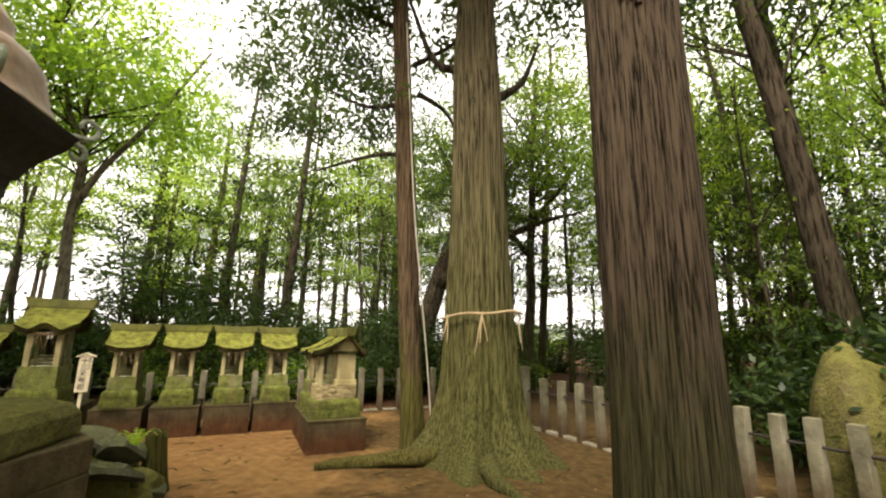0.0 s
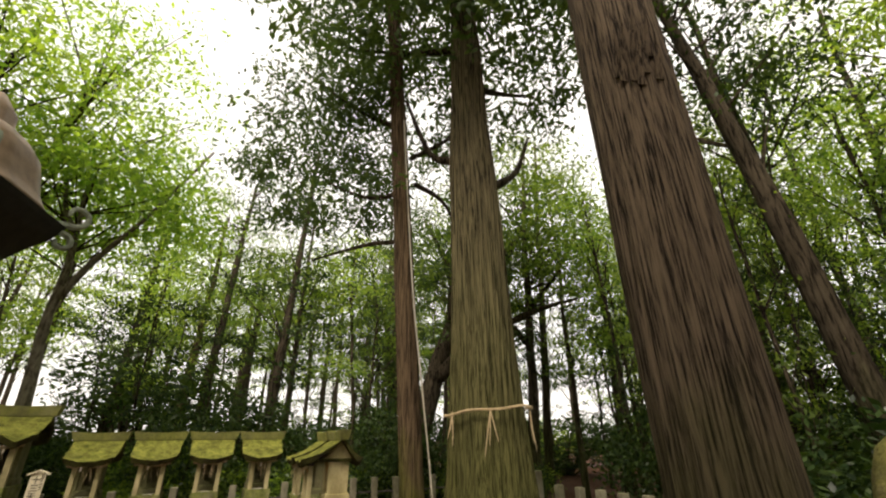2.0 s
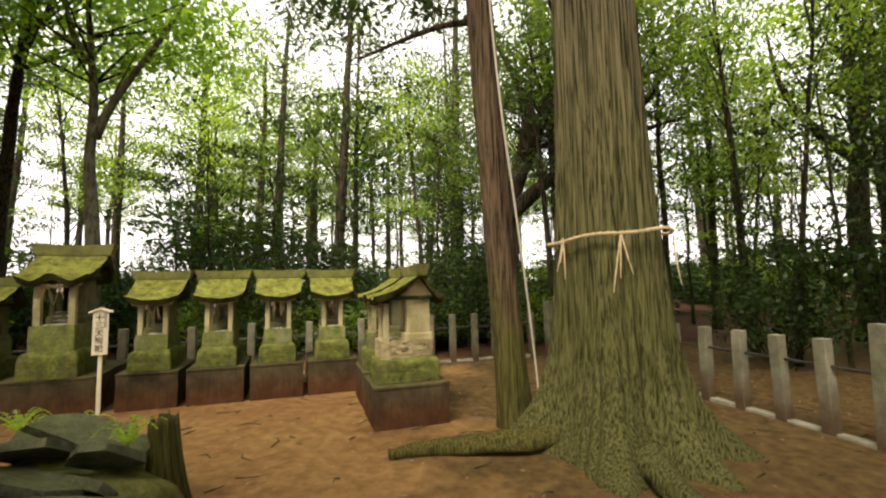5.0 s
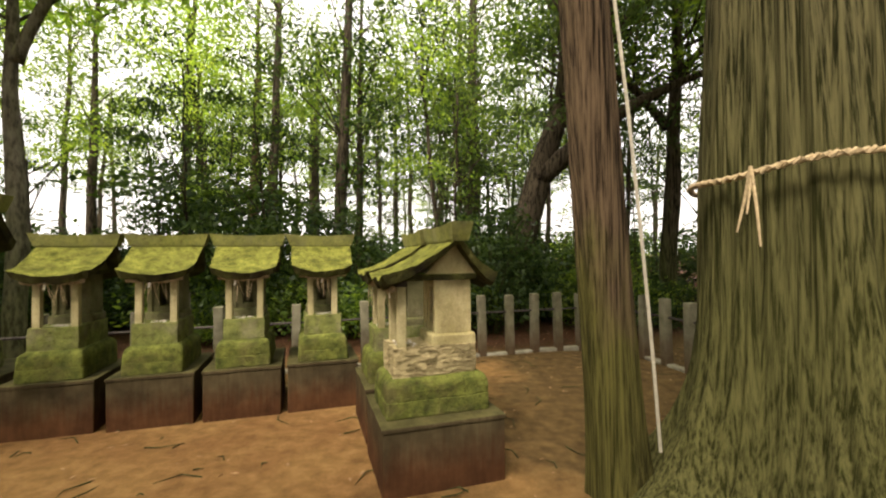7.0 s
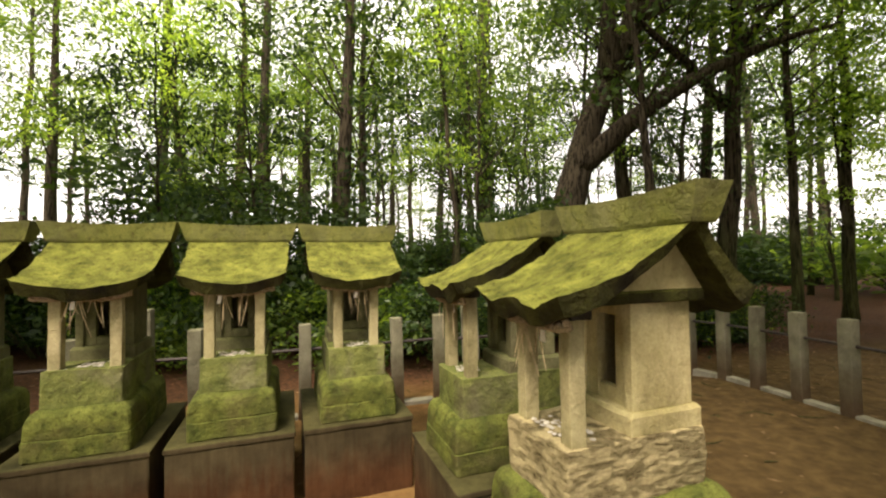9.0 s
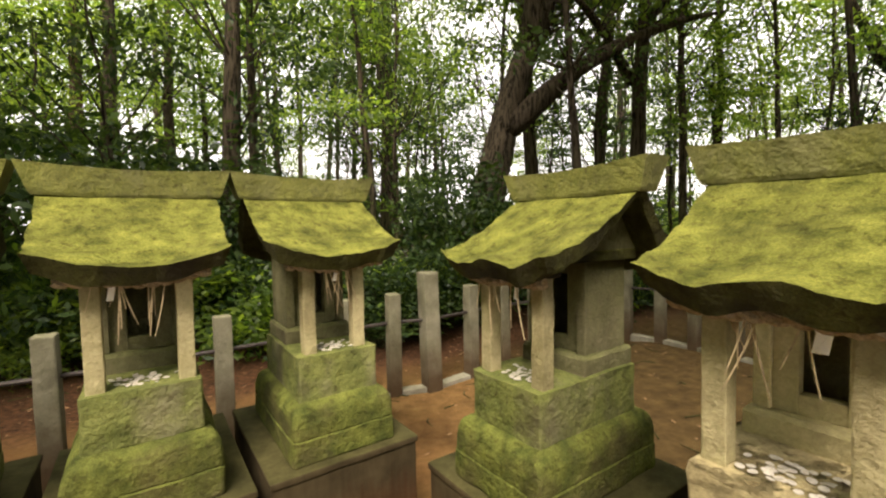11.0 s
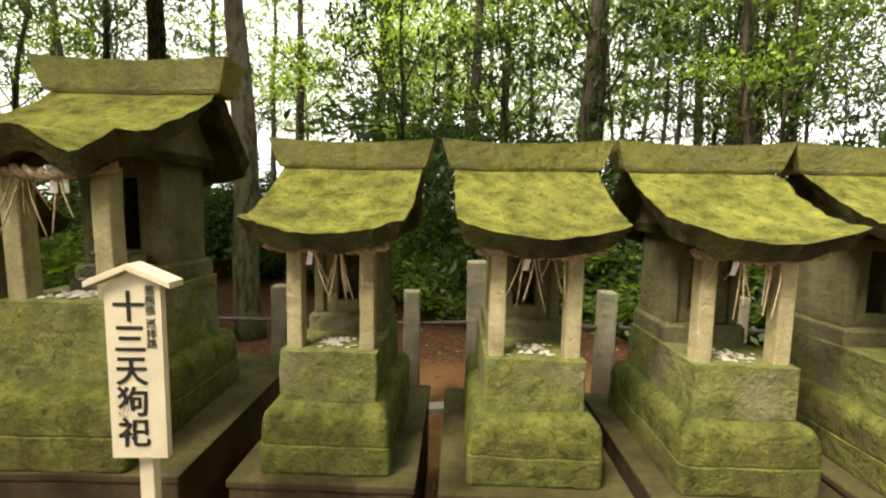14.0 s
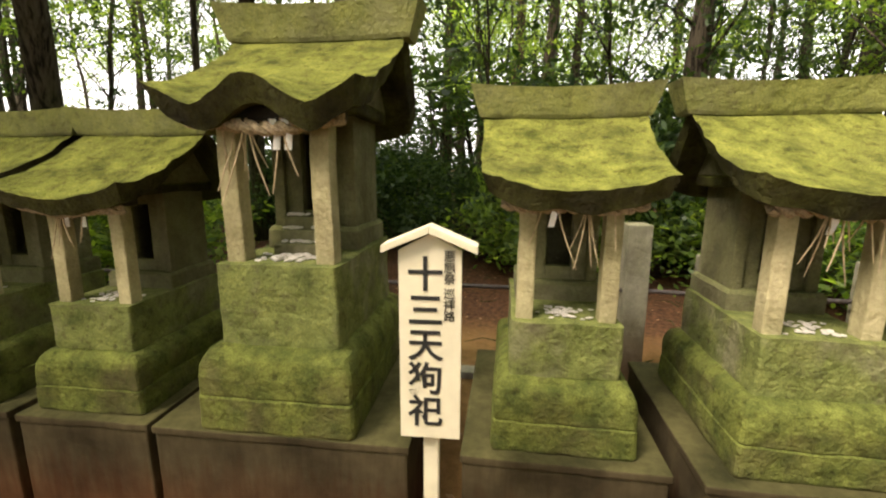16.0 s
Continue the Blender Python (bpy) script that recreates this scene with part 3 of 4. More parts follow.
# the tall shrine of the row
m = on_row((-6.26, 6.62), 1.09, 20.5)
plinth(m, 1.09, 1.45, BASE_H, "wide concrete plinth under the tall shrine")
shrine(m @ LIFT @ Matrix.Translation((0, -0.06, 0)), 1.23, 31, "tall stone shrine with a wavy mossy roof and many coins", tall=0.06, bulge=0.075, group="tall shrine of the row")
# two shrines that face along the row
for i, (c, w, p) in enumerate([((-1.92, 7.87), 0.83, False), ((-1.61, 6.94), 0.8, True)]):
    m = on_row(c, w, ROW - 90)
    plinth(m, w, 0.92, 0.48, "concrete plinth stained red-brown by splashed earth")
    shrine(m @ Matrix.Translation((0, 0, 0.48)), 1.0, 40 + i, "pale weathered stone shrine with cracked base and mossy roof" if p else "mossy stone shrine turned towards the row", pale=p, bulge=0.03, group="shrines facing along the row")

# ---------------------------------------------------------------- wooden signboard
def signboard():
    m = pose(-4.96, 6.69, 0, 0, 0, 22)
    t = thing("signboard", m, "white wooden signboard with black brush writing on a post", "sign")
    bm = bmesh.new()
    box(bm, -0.022, 0.022, 0.012, 0.046, -0.05, 1.3, 0.003)
    part("post", bm, M_SIGN, t)
    bm = bmesh.new()
    for sg in (0,):
        z0, z1, hw = 0.845, 1.38, 0.083
        prof = [(-hw, z0), (hw, z0), (hw, z1), (0, z1 + 0.045), (-hw, z1)]
        a = [bm.verts.new((x, -0.012, z)) for x, z in prof]
        b = [bm.verts.new((x, 0.012, z)) for x, z in prof]
        bm.faces.new(a)
        bm.faces.new(b[::-1])
        for i in range(5):
            bm.faces.new((a[i], b[i], b[(i + 1) % 5], a[(i + 1) % 5]))
    bmesh.ops.recalc_face_normals(bm, faces=bm.faces)
    board = part("board", bm, M_SIGN, t)
    for k in (-1, 1):
        bm = bmesh.new()
        vs = box(bm, 0, 0.125, -0.035, 0.035, -0.008, 0.012, 0.002)
        for v in vs:
            if v.is_valid:
                x = v.co.x
                v.co = Vector((k * x, v.co.y, 1.437 + v.co.z - 0.42 * x))
        bmesh.ops.recalc_face_normals(bm, faces=bm.faces)
        part("roof_board", bm, M_SIGN, t)
    def writing(text, x, z, size, nm, lab):
        cu = bpy.data.curves.new(nm, "FONT")
        cu.offset = 0.0017 if size > 0.05 else 0.0
        cu.body, cu.size, cu.extrude, cu.align_x, cu.align_y = text, size, 0.0008, "CENTER", "CENTER"
        cu.materials.append(M_INK)
        o = new(nm, cu)
        o.parent = board
        o.matrix_basis = pose(x, -0.0135, z, 90, 0, 0)
        tagged(o, lab)
    for i, ch in enumerate("十三天狗祀"):
        writing(ch, -0.012, 1.312 - 0.098 * i, 0.098, "character", "black brushed character")
    for i, ch in enumerate("悪態祭巡拝路"):
        writing(ch, 0.052, 1.366 - 0.031 * i - (0.008 if i > 2 else 0), 0.032, "small_character", "small black character")


signboard()

# ---------------------------------------------------------------- stone fence
def post_mesh(w, h, name):
    bm = bmesh.new()
    box(bm, -w / 2, w / 2, -w / 2, w / 2, -0.1, h, 0.012, 4, 0.004, w)
    me = bpy.data.meshes.new(name)
    bm.to_mesh(me)
    bm.free()
    me.materials.append(M_POST)
    return me


def along(ctrl, step):
    pts = curve_pts([(*p, 0) for p in ctrl], 200)
    out, acc = [pts[0]], 0
    for a, b in zip(pts, pts[1:]):
        acc += (b - a).length
        if acc >= step:
            out.append(b)
            acc = 0
    return out


def fence(name, posts, big, label):
    t = thing(name, pose(posts[0].x, posts[0].y, 0), label, "fence", "stone fences")
    inv = Matrix.Translation((-posts[0].x, -posts[0].y, 0))
    small, large = post_mesh(0.125, 1.0, "post"), post_mesh(0.165, 1.2, "tall_post")
    for i, p in enumerate(posts):
        o = new("tall_post" if i in big else "post", large if i in big else small)
        o.parent = t
        q = posts[min(i + 1, len(posts) - 1)] - posts[max(i - 1, 0)]
        o.matrix_basis = inv @ pose(p.x, p.y, random.uniform(-0.02, 0.015), random.uniform(-1.2, 1.2), random.uniform(-1.2, 1.2), math.degrees(math.atan2(q.y, q.x)))
    for a, b in zip(posts, posts[1:]):
        bm = bmesh.new()
        tube(bm, [inv @ Vector((*a.xy, 0.72)), inv @ Vector((*b.xy, 0.72))], [0.016, 0.016], 8)
        part("rail", bm, M_PIPE, t, "thin iron pipe")
    for a, b in zip(posts, posts[1:]):
        bm = bmesh.new()
        d = (b - a)
        L = d.length
        vs = box(bm, 0.07, L - 0.07, -0.06, 0.06, -0.05, 0.045, 0.01, 2, 0.006, a.x)
        mt = inv @ pose(a.x, a.y, 0, 0, 0, math.degrees(math.atan2(d.y, d.x)))
        bmesh.ops.transform(bm, matrix=mt, verts=bm.verts)
        part("kerb_stone", bm, M_CEMENT, t, "short pale cement kerb")


fence("stone_fence", [Vector((*p, 0)) for p in ((1.85, 11.1), (2.1, 10.7), (2.22, 10.25), (2.33, 9.75), (2.42, 9.25), (2.52, 8.75), (2.7, 8.2), (2.95, 7.75), (3.12, 7.28), (3.27, 6.79), (3.41, 6.3), (3.53, 5.82), (3.68, 5.35), (3.83, 4.88), (3.95, 4.42), (4.05, 4.0), (4.16, 3.62), (4.26, 3.3), (4.38, 2.93), (4.52, 2.5), (4.62, 2.05), (4.7, 1.6), (4.78, 1.15), (4.85, 0.7), (4.9, 0.2))], {0, 6, 12, 19}, "row of squared granite posts joined by iron pipe rails")
fence("stone_fence", [Vector((*p, 0)) for p in ((1.42, 11.02), (1.0, 10.9), (0.55, 10.75), (0.1, 10.58), (-0.38, 10.45), (-0.85, 10.25), (-1.36, 10.02), (-1.75, 10.0), (-2.22, 9.85), (-2.7, 9.67), (-3.17, 9.5), (-3.64, 9.34), (-4.13, 9.18), (-4.58, 9.08), (-5.04, 8.83), (-6.03, 8.5), (-7.0, 8.15), (-8.0, 7.8), (-9.0, 7.45))], {6, 13}, "squared granite posts with iron pipe rails behind the shrines")

# ---------------------------------------------------------------- rock behind the fence
def boulder(name, m, sx, sy, sz, label, mat=M_ROCK, seed=0, sub=4, rough=0.22, flat=0.0):
    bm = bmesh.new()
    bmesh.ops.create_icosphere(bm, subdivisions=sub, radius=1)
    for v in bm.verts:
        p = v.co.copy()
        k = 1 + rough * noise.noise(p * 1.3 + Vector((seed, 0, 0))) + rough * 0.5 * noise.noise(p * 3.1 + Vector((0, seed, 0))) + rough * 0.16 * noise.noise(p * 9)
        if p.z < -0.2:
            p.z = -0.2 - (p.z + 0.2) * -0.5
        v.co = Vector((p.x * sx * k, p.y * sy * k, (p.z + 0.2) * sz * k))
    o = part(name, bm, mat, smooth=True)
    o.matrix_world = m
    return tagged(o, label, "rock")


boulder("boulder", pose(4.98, 3.4, 0, 0, 0, 40), 0.62, 0.5, 1.42, "large upright mossy boulder behind the fence", seed=4, rough=0.16)

# ---------------------------------------------------------------- great trees in the yard
def great_trunk(bm, base, top, r0, r1, flare, lobes, seed, seg=120, rings=90, ridge=0.03):
    """Fluted trunk with spreading roots."""
    base, top = Vector(base), Vector(top)
    rows = []
    for j in range(rings + 1):
        q = (j / rings) ** 1.5
        c = base.lerp(top, q)
        h = c.z
        r = r0 + (r1 - r0) * q
        fl = flare * math.exp(-max(h, 0) / 0.42)
        row = []
        for i in range(seg):
            a = 2 * math.pi * i / seg
            d = Vector((math.cos(a), math.sin(a), 0))
            lobe = 0.5 + 0.5 * math.cos(lobes * a + seed + 1.3 * math.sin(2 * a + seed))
            f = fl * (0.5 + 0.65 * lobe ** 1.5) + 0.1 * flare * math.exp(-max(h, 0) / 1.6) * lobe
            n1 = noise.noise(Vector((d.x * 9 * r0, d.y * 9 * r0, h * 0.22 + seed)) * 1.7)
            n2 = noise.noise(Vector((d.x * 26 * r0, d.y * 26 * r0, h * 0.5 + seed)))
            n3 = noise.noise(Vector((d.x * 2, d.y * 2, h * 0.4 + seed)))
            row.append(bm.verts.new(c + d * (r * (1 + 0.06 * n3) + f + ridge * (abs(n1) * 1.6 - 0.4) + ridge * 0.6 * n2)))
        rows.append(row)
    for a, b in zip(rows, rows[1:]):
        for i in range(seg):
            bm.faces.new((a[i], a[(i + 1) % seg], b[(i + 1) % seg], b[i]))
    bm.faces.new(rows[-1])


def leaf_arrays(clumps, per, size, spread, rng, droop=0.0):
    """Many small pointed leaves about clump centres."""
    c = np.repeat(np.array(clumps, float), per, 0)
    n = len(c)
    p = c + rng.normal(0, 1, (n, 3)) * np.array(spread)
    a = rng.normal(0, 1, (n, 3))
    a[:, 2] -= droop
    a /= np.linalg.norm(a, axis=1)[:, None]
    b = np.cross(a, rng.normal(0, 1, (n, 3)) + np.array([0, 0, 1.2]))
    b /= np.linalg.norm(b, axis=1)[:, None] + 1e-9
    s = size * rng.uniform(0.6, 1.4, (n, 1))
    v = np.stack([p - a * s, p + b * s * 0.42 - a * s * 0.1, p + a * s, p - b * s * 0.42 - a * s * 0.1], 1).reshape(-1, 3)
    f = np.arange(4 * n).reshape(-1, 4)
    return v, f


def leaf_mesh(name, v, f, mat):
    me = bpy.data.meshes.new(name)
    me.vertices.add(len(v))
    me.vertices.foreach_set("co", v.astype(np.float32).ravel())
    me.loops.add(f.size)
    me.loops.foreach_set("vertex_index", f.astype(np.int32).ravel())
    me.polygons.add(len(f))
    me.polygons.foreach_set("loop_start", np.arange(0, f.size, 4, dtype=np.int32))
    me.update(calc_edges=True)
    me.materials.append(mat)
    return me


rng = np.random.default_rng(7)


def limb(bm, ctrl, r0, r1, seg=8, n=14, wob=0.15, seed=0.0):
    pts = curve_pts(ctrl, n)
    tube(bm, pts, [r0 + (r1 - r0) * (i / n) ** 0.8 for i in range(n + 1)], seg, wob, seed)


def sprays(points, per, size, spread, mat, parent, name="crown", droop=0.6):
    v, f = leaf_arrays(points, per, size, spread, rng, droop)
    o = new(name, leaf_mesh(name, v, f, mat))
    o.parent = parent
    return o


CEDAR = thing("sacred_cedar", pose(1.27, 5.8, 0), "huge old cedar with mossy fluted trunk and spreading roots", "tree", "cedars in the yard")
bm = bmesh.new()
great_trunk(bm, (0, 0, -0.15), (-0.12, 0.1, 15), 0.58, 0.12, 0.6, 7, 2.0, 230, 70, 0.055)
part("trunk", bm, M_CEDAR, CEDAR, "ridged grey-brown bark with green moss", smooth=True)
for k, ctrl in enumerate([[(0.3, 0.1, 6.0), (0.9, 0.4, 6.6), (1.4, 0.8, 7.8)], [(-0.3, 0.2, 6.6), (-0.8, 0.4, 6.9), (-1.3, 0.2, 8.0)], [(0.08, 0.18, 8.5), (0.9, 1.0, 9.2), (1.9, 1.4, 9.6)], [(-0.1, 0.12, 9.5), (-1.3, 0.8, 10.0), (-2.4, 1.0, 10.2)]]):
    bm = bmesh.new()
    limb(bm, ctrl, 0.1, 0.03, seed=k)
    part("limb", bm, M_BARK, CEDAR)
pts = [(x * 3.4, y * 3.4, 12.5 + 4 * z) for x, y, z in rng.uniform(-1, 1, (150, 3)) if x * x + y * y < 1]
sprays(pts, 130, 0.1, (0.45, 0.45, 0.2), M_NEEDLE, CEDAR)
# surface root that runs out over the earth
bm = bmesh.new()
limb(bm, [(-0.7, -0.25, 0.12), (-1.3, -0.32, 0.1), (-1.9, -0.28, 0.06), (-2.35, -0.4, 0.03)], 0.13, 0.06, 12, 24, 0.4, 3)
part("root", bm, M_BROWN, CEDAR, "long bare surface root", smooth=True)
bm = bmesh.new()
limb(bm, [(-0.1, -0.9, 0.15), (-0.05, -1.3, 0.08), (0.15, -1.75, 0.0)], 0.17, 0.05, 12, 20, 0.35, 5)
part("root", bm, M_CEDAR, CEDAR, smooth=True)

ROPE = thing("sacred_rope", pose(1.27, 5.8, 0), "thin pale straw rope tied round the cedar with hanging tails", "rope")
rad = 0.625
for ph in (0, math.pi):
    bm = bmesh.new()
    pts = []
    for i in range(181):
        a = 2 * math.pi * i / 180
        z = 2.12 + 0.05 * math.cos(a + 0.3) + 0.012 * math.sin(5 * a)
        pts.append(((rad + 0.012 * math.cos(60 * a + ph)) * math.cos(a), (rad + 0.012 * math.cos(60 * a + ph)) * math.sin(a), z + 0.012 * math.sin(60 * a + ph)))
    tube(bm, pts, [0.011] * 181, 6)
    part("strand", bm, M_STRAW, ROPE)
for a, dx, L in ((-100, -0.1, 0.55), (-100, 0.08, 0.38), (-100, -0.03, 0.42), (-152, 0.06, 0.42), (-152, -0.05, 0.34), (-152, 0.0, 0.25), (-40, 0.02, 0.5), (-40, -0.05, 0.4)):
    a = radians(a)
    d, s = Vector((math.cos(a), math.sin(a), 0)), Vector((-math.sin(a), math.cos(a), 0))
    bm = bmesh.new()
    tube(bm, curve_pts([d * 0.645 + Vector((0, 0, 2.11)), d * 0.66 + s * dx * 0.5 + Vector((0, 0, 2.11 - L / 2)), d * 0.69 + s * dx + Vector((0, 0, 2.11 - L))], 6), [0.009, 0.009, 0.008, 0.008, 0.007, 0.006, 0.004], 5)
    part("tail", bm, M_STRAW, ROPE)

# the near red cedar, leaning back
NEAR = thing("red_cedar", pose(1.6, 1.62, 0), "tall leaning cedar with shredded red-brown bark", "tree", "cedars in the yard")
bm = bmesh.new()
great_trunk(bm, (0, 0, -0.1), (-0.1, 0.0, 12), 0.345, 0.24, 0.06, 6, 5.0, 150, 70, 0.018)
part("trunk", bm, M_CEDAR2, NEAR, smooth=True)
for k in range(9):
    bm = bmesh.new()
    a = -2.3 + 0.09 * k + random.uniform(-0.05, 0.05)
    x, y, z = -0.04 + 0.325 * math.cos(a), 0.0 + 0.325 * math.sin(a), 4.35 + random.uniform(-0.12, 0.2)
    lo = [(x - 0.03, y, z - 0.3), (x + 0.03, y, z - 0.3), (x + 0.015, y - 0.05, z + 0.02), (x - 0.01, y - 0.075, z + 0.1)]
    vs = [bm.verts.new(p) for p in lo] + [bm.verts.new((p[0], p[1] + 0.012, p[2])) for p in lo]
    for q in ((0, 1, 2, 3), (7, 6, 5, 4), (0, 4, 5, 1), (1, 5, 6, 2), (2, 6, 7, 3), (3, 7, 4, 0)):
        bm.faces.new([vs[i] for i in q])
    part("bark_strip", bm, M_CEDAR2, NEAR, "torn strip of hanging bark")
sprays([(-0.5 + x * 3.2, 0.9 + y * 3.2, 13 + 3 * z) for x, y, z in rng.uniform(-1, 1, (110, 3)) if x * x + y * y < 1], 130, 0.1, (0.45, 0.45, 0.2), M_NEEDLE, NEAR)

# slim cedar beside the great one, with a pale pole against it
SLIM = thing("slim_cedar", pose(0.29, 6.25, 0), "slender brown cedar beside the great cedar", "tree", "cedars in the yard")
bm = bmesh.new()
great_trunk(bm, (0, 0, -0.1), (-0.8, -0.2, 13), 0.18, 0.13, 0.05, 4, 1.0, 90, 70, 0.014)
part("trunk", bm, M_BROWN, SLIM, smooth=True)
for k, ctrl in enumerate([[(-0.2, 0.25, 5.1), (-0.9, 0.5, 5.15), (-2.0, 0.8, 4.9)], [(-0.25, 0.3, 6.2), (-1.0, 0.4, 6.1), (-1.8, 0.6, 6.5)], [(-0.1, 0.3, 6.4), (0.5, 0.6, 6.2), (1.0, 1.2, 5.6)], [(-0.3, 0.3, 7.7), (-1.4, 0.4, 8.3), (-2.6, 0.3, 9.2)], [(-0.2, 0.3, 7.0), (0.6, 0.3, 7.6), (1.1, 0.2, 8.4)]]):
    bm = bmesh.new()
    limb(bm, ctrl, 0.06, 0.02, seed=k)
    part("limb", bm, M_BARK, SLIM)
pts = [(-1.9 + 1.4 * x, 0.7 + 1.2 * y, 7.2 + 1.6 * z) for x, y, z in rng.uniform(-1, 1, (60, 3))] + [(-0.6 + 2.2 * x, 0.6 + 2 * y, 11 + 2.5 * z) for x, y, z in rng.uniform(-1, 1, (60, 3))]
sprays(pts, 130, 0.065, (0.3, 0.3, 0.13), M_NEEDLE, SLIM)
POLE = thing("leaning_pole", pose(0.29, 6.25, 0.0), "long thin pale bamboo pole leaning on the slim cedar", "pole")
bm = bmesh.new()
tube(bm, curve_pts([(0.27, 0.0, 0.3), (0.18, -0.06, 1.3), (0.03, -0.16, 2.6), (-0.14, -0.21, 4.2), (-0.36, -0.26, 7.5)], 20), [0.012] * 21, 8)
part("rod", bm, plain("grey_bamboo", (0.42, 0.39, 0.3), 0.6), POLE)

# ---------------------------------------------------------------- forest trees
def crown_points(n, w, z0, z1, seed):
    r = np.random.default_rng(seed)
    out = []
    while len(out) < n:
        p = r.uniform(-1, 1, 3)
        if p @ p < 1 and noise.noise(Vector(p * 2.2 + seed)) > -0.12:
            out.append((p[0] * w, p[1] * w, (z0 + z1) / 2 + p[2] * (z1 - z0) / 2))
    return out


def forest_tree(name, m, r, h, w, z0, mat, label, lean=(0, 0), seed=0, n=60, per=70, size=0.085, fork=None, bark=None, spread=0.42, sparse=3):
    t = thing(name, m, label, "tree", "trees of the wood")
    bm = bmesh.new()
    lx, ly = lean
    n0 = 16
    pts = [(lx * (k / n0) ** 1.4 + 0.12 * noise.noise(Vector((k * 0.3, seed, 0))), ly * (k / n0) ** 1.4 + 0.12 * noise.noise(Vector((k * 0.3, 0, seed))), -0.2 + (h + 0.2) * k / n0) for k in range(n0 + 1)]
    tube(bm, pts, [r * (1.25 if k == 0 else 1.0) * (1 - 0.72 * k / n0) for k in range(n0 + 1)], 14, 0.18, seed)
    part("trunk", bm, bark or M_BARK, t, smooth=True)
    rr = random.Random(seed)
    cp = crown_points(n, w, z0, h + 1.2, seed)
    cp = [(x + lx * min(1, z / h) ** 1.4, y + ly * min(1, z / h) ** 1.4, z) for x, y, z in cp]
    if fork:
        for k, ctrl in enumerate(fork):
            bm = bmesh.new()
            limb(bm, ctrl, r * 0.62, 0.03, 9, 18, 0.15, seed + k)
            part("limb", bm, bark or M_BARK, t, smooth=True)
    bm = bmesh.new()
    for x, y, z in cp[::sparse]:
        k = max(0.15, min(0.97, (z - rr.uniform(0.3, 1.6)) / h))
        i = int(k * n0)
        a = Vector(pts[i])
        b = Vector((x, y, z))
        limb(bm, [a, a.lerp(b, 0.5) + Vector((0, 0, -0.15 + 0.3 * rr.random())), b], 0.035 * (r / 0.2) ** 0.5, 0.008, 5, 5, 0, 0)
    tagged(part("branchwork", bm, M_BARK, t, "thin crossing branches"), kind="stuff")
    v, f = leaf_arrays(cp, per, size, (spread, spread, spread * 0.22), np.random.default_rng(seed), 0.4)
    o = new("crown", leaf_mesh("crown", v, f, mat))
    o.parent = t
    return t


LAB = "tall slender woodland tree with dark trunk and airy crown"
# trees whose trunks stand out behind the shrines
forest_tree("woodland_tree", pose(-8.41, 20.9, 0), 0.27, 15, 3.2, 7.0, M_LEAF, LAB, (0.5, 0), 101)
forest_tree("woodland_tree", pose(-10.2, 23.0, 0), 0.27, 14, 2.6, 6.5, M_LEAF, LAB, (0.3, 0.2), 102, bark=M_BROWN)
forest_tree("woodland_tree", pose(-8.96, 28.1, 0), 0.34, 14, 2.6, 6.0, M_LEAF, LAB, (0.3, 0.1), 103)
forest_tree("woodland_tree", pose(-12.6, 21.6, 0), 0.28, 14, 3.0, 5.5, M_LEAF_LIGHT, LAB, (0.5, 0), 104)
forest_tree("woodland_tree", pose(0.04, 21.8, 0), 0.36, 17, 3.0, 8.0, M_NEEDLE, LAB, (0.2, 0), 105)
forest_tree("woodland_tree", pose(-4.0, 17.5, 0), 0.14, 12, 2.2, 4.5, M_LEAF, LAB, (0.2, 0), 106)
forest_tree("leaning_tree", pose(0.45, 14.2, 0), 0.46, 9, 3.2, 6.5, M_LEAF, "massive leaning old broadleaf tree with ivy and heavy limbs", (3.2, 0.5), 107,
            fork=[[(0.9, 0.1, 3.6), (2.6, -0.2, 5.0), (4.6, -0.4, 6.0), (6.5, -0.3, 6.6)], [(1.7, 0.2, 5.6), (1.6, 0.2, 7.6), (0.6, 0.5, 10.0)], [(2.4, 0.3, 7.0), (4.0, 0.2, 8.6), (5.2, 0.4, 11.0)]], n=100)
forest_tree("forked_tree", pose(-7.7, 9.85, 0), 0.17, 8.2, 3.6, 6.4, M_LEAF_LIGHT, "leaning forked maple with bright green foliage behind the shrines", (-0.5, 0.2), 108,
            fork=[[(-0.2, 0.1, 4.9), (0.2, 0.15, 5.8), (1.2, 0.2, 7.3), (2.3, 0.3, 9.4)], [(-0.4, 0.1, 6.6), (-0.9, 0.2, 7.4), (-1.3, 0.2, 9.0)]], n=150, per=60, size=0.085, spread=0.5, bark=M_GREY, sparse=9)
forest_tree("woodland_tree", pose(10.6, 12.6, 0), 0.3, 10.5, 2.8, 5.5, M_LEAF_LIGHT, "dark forked tree with thin crossing branches beyond the fence", (0.3, 0), 109,
            fork=[[(0.1, 0, 4.8), (-0.8, 0.1, 5.6), (-1.6, 0.2, 6.9), (-2.0, 0.1, 8.5)], [(0.15, 0, 5.4), (0.8, 0.2, 7.0), (1.2, 0.3, 9.0)]])
forest_tree("woodland_tree", pose(7.12, 5.15, 0), 0.27, 14, 2.6, 7.5, M_LEAF_DARK, "tall trunk with a small white tag beyond the boulder", (-1.6, 0.6), 110)
forest_tree("woodland_tree", pose(8.6, 6.6, 0), 0.2, 13, 2.6, 6.5, M_LEAF_DARK, LAB, (-1.0, 0), 111)
bm = bmesh.new()
box(bm, -0.05, 0.05, -0.006, 0.006, -0.04, 0.04, 0.003)
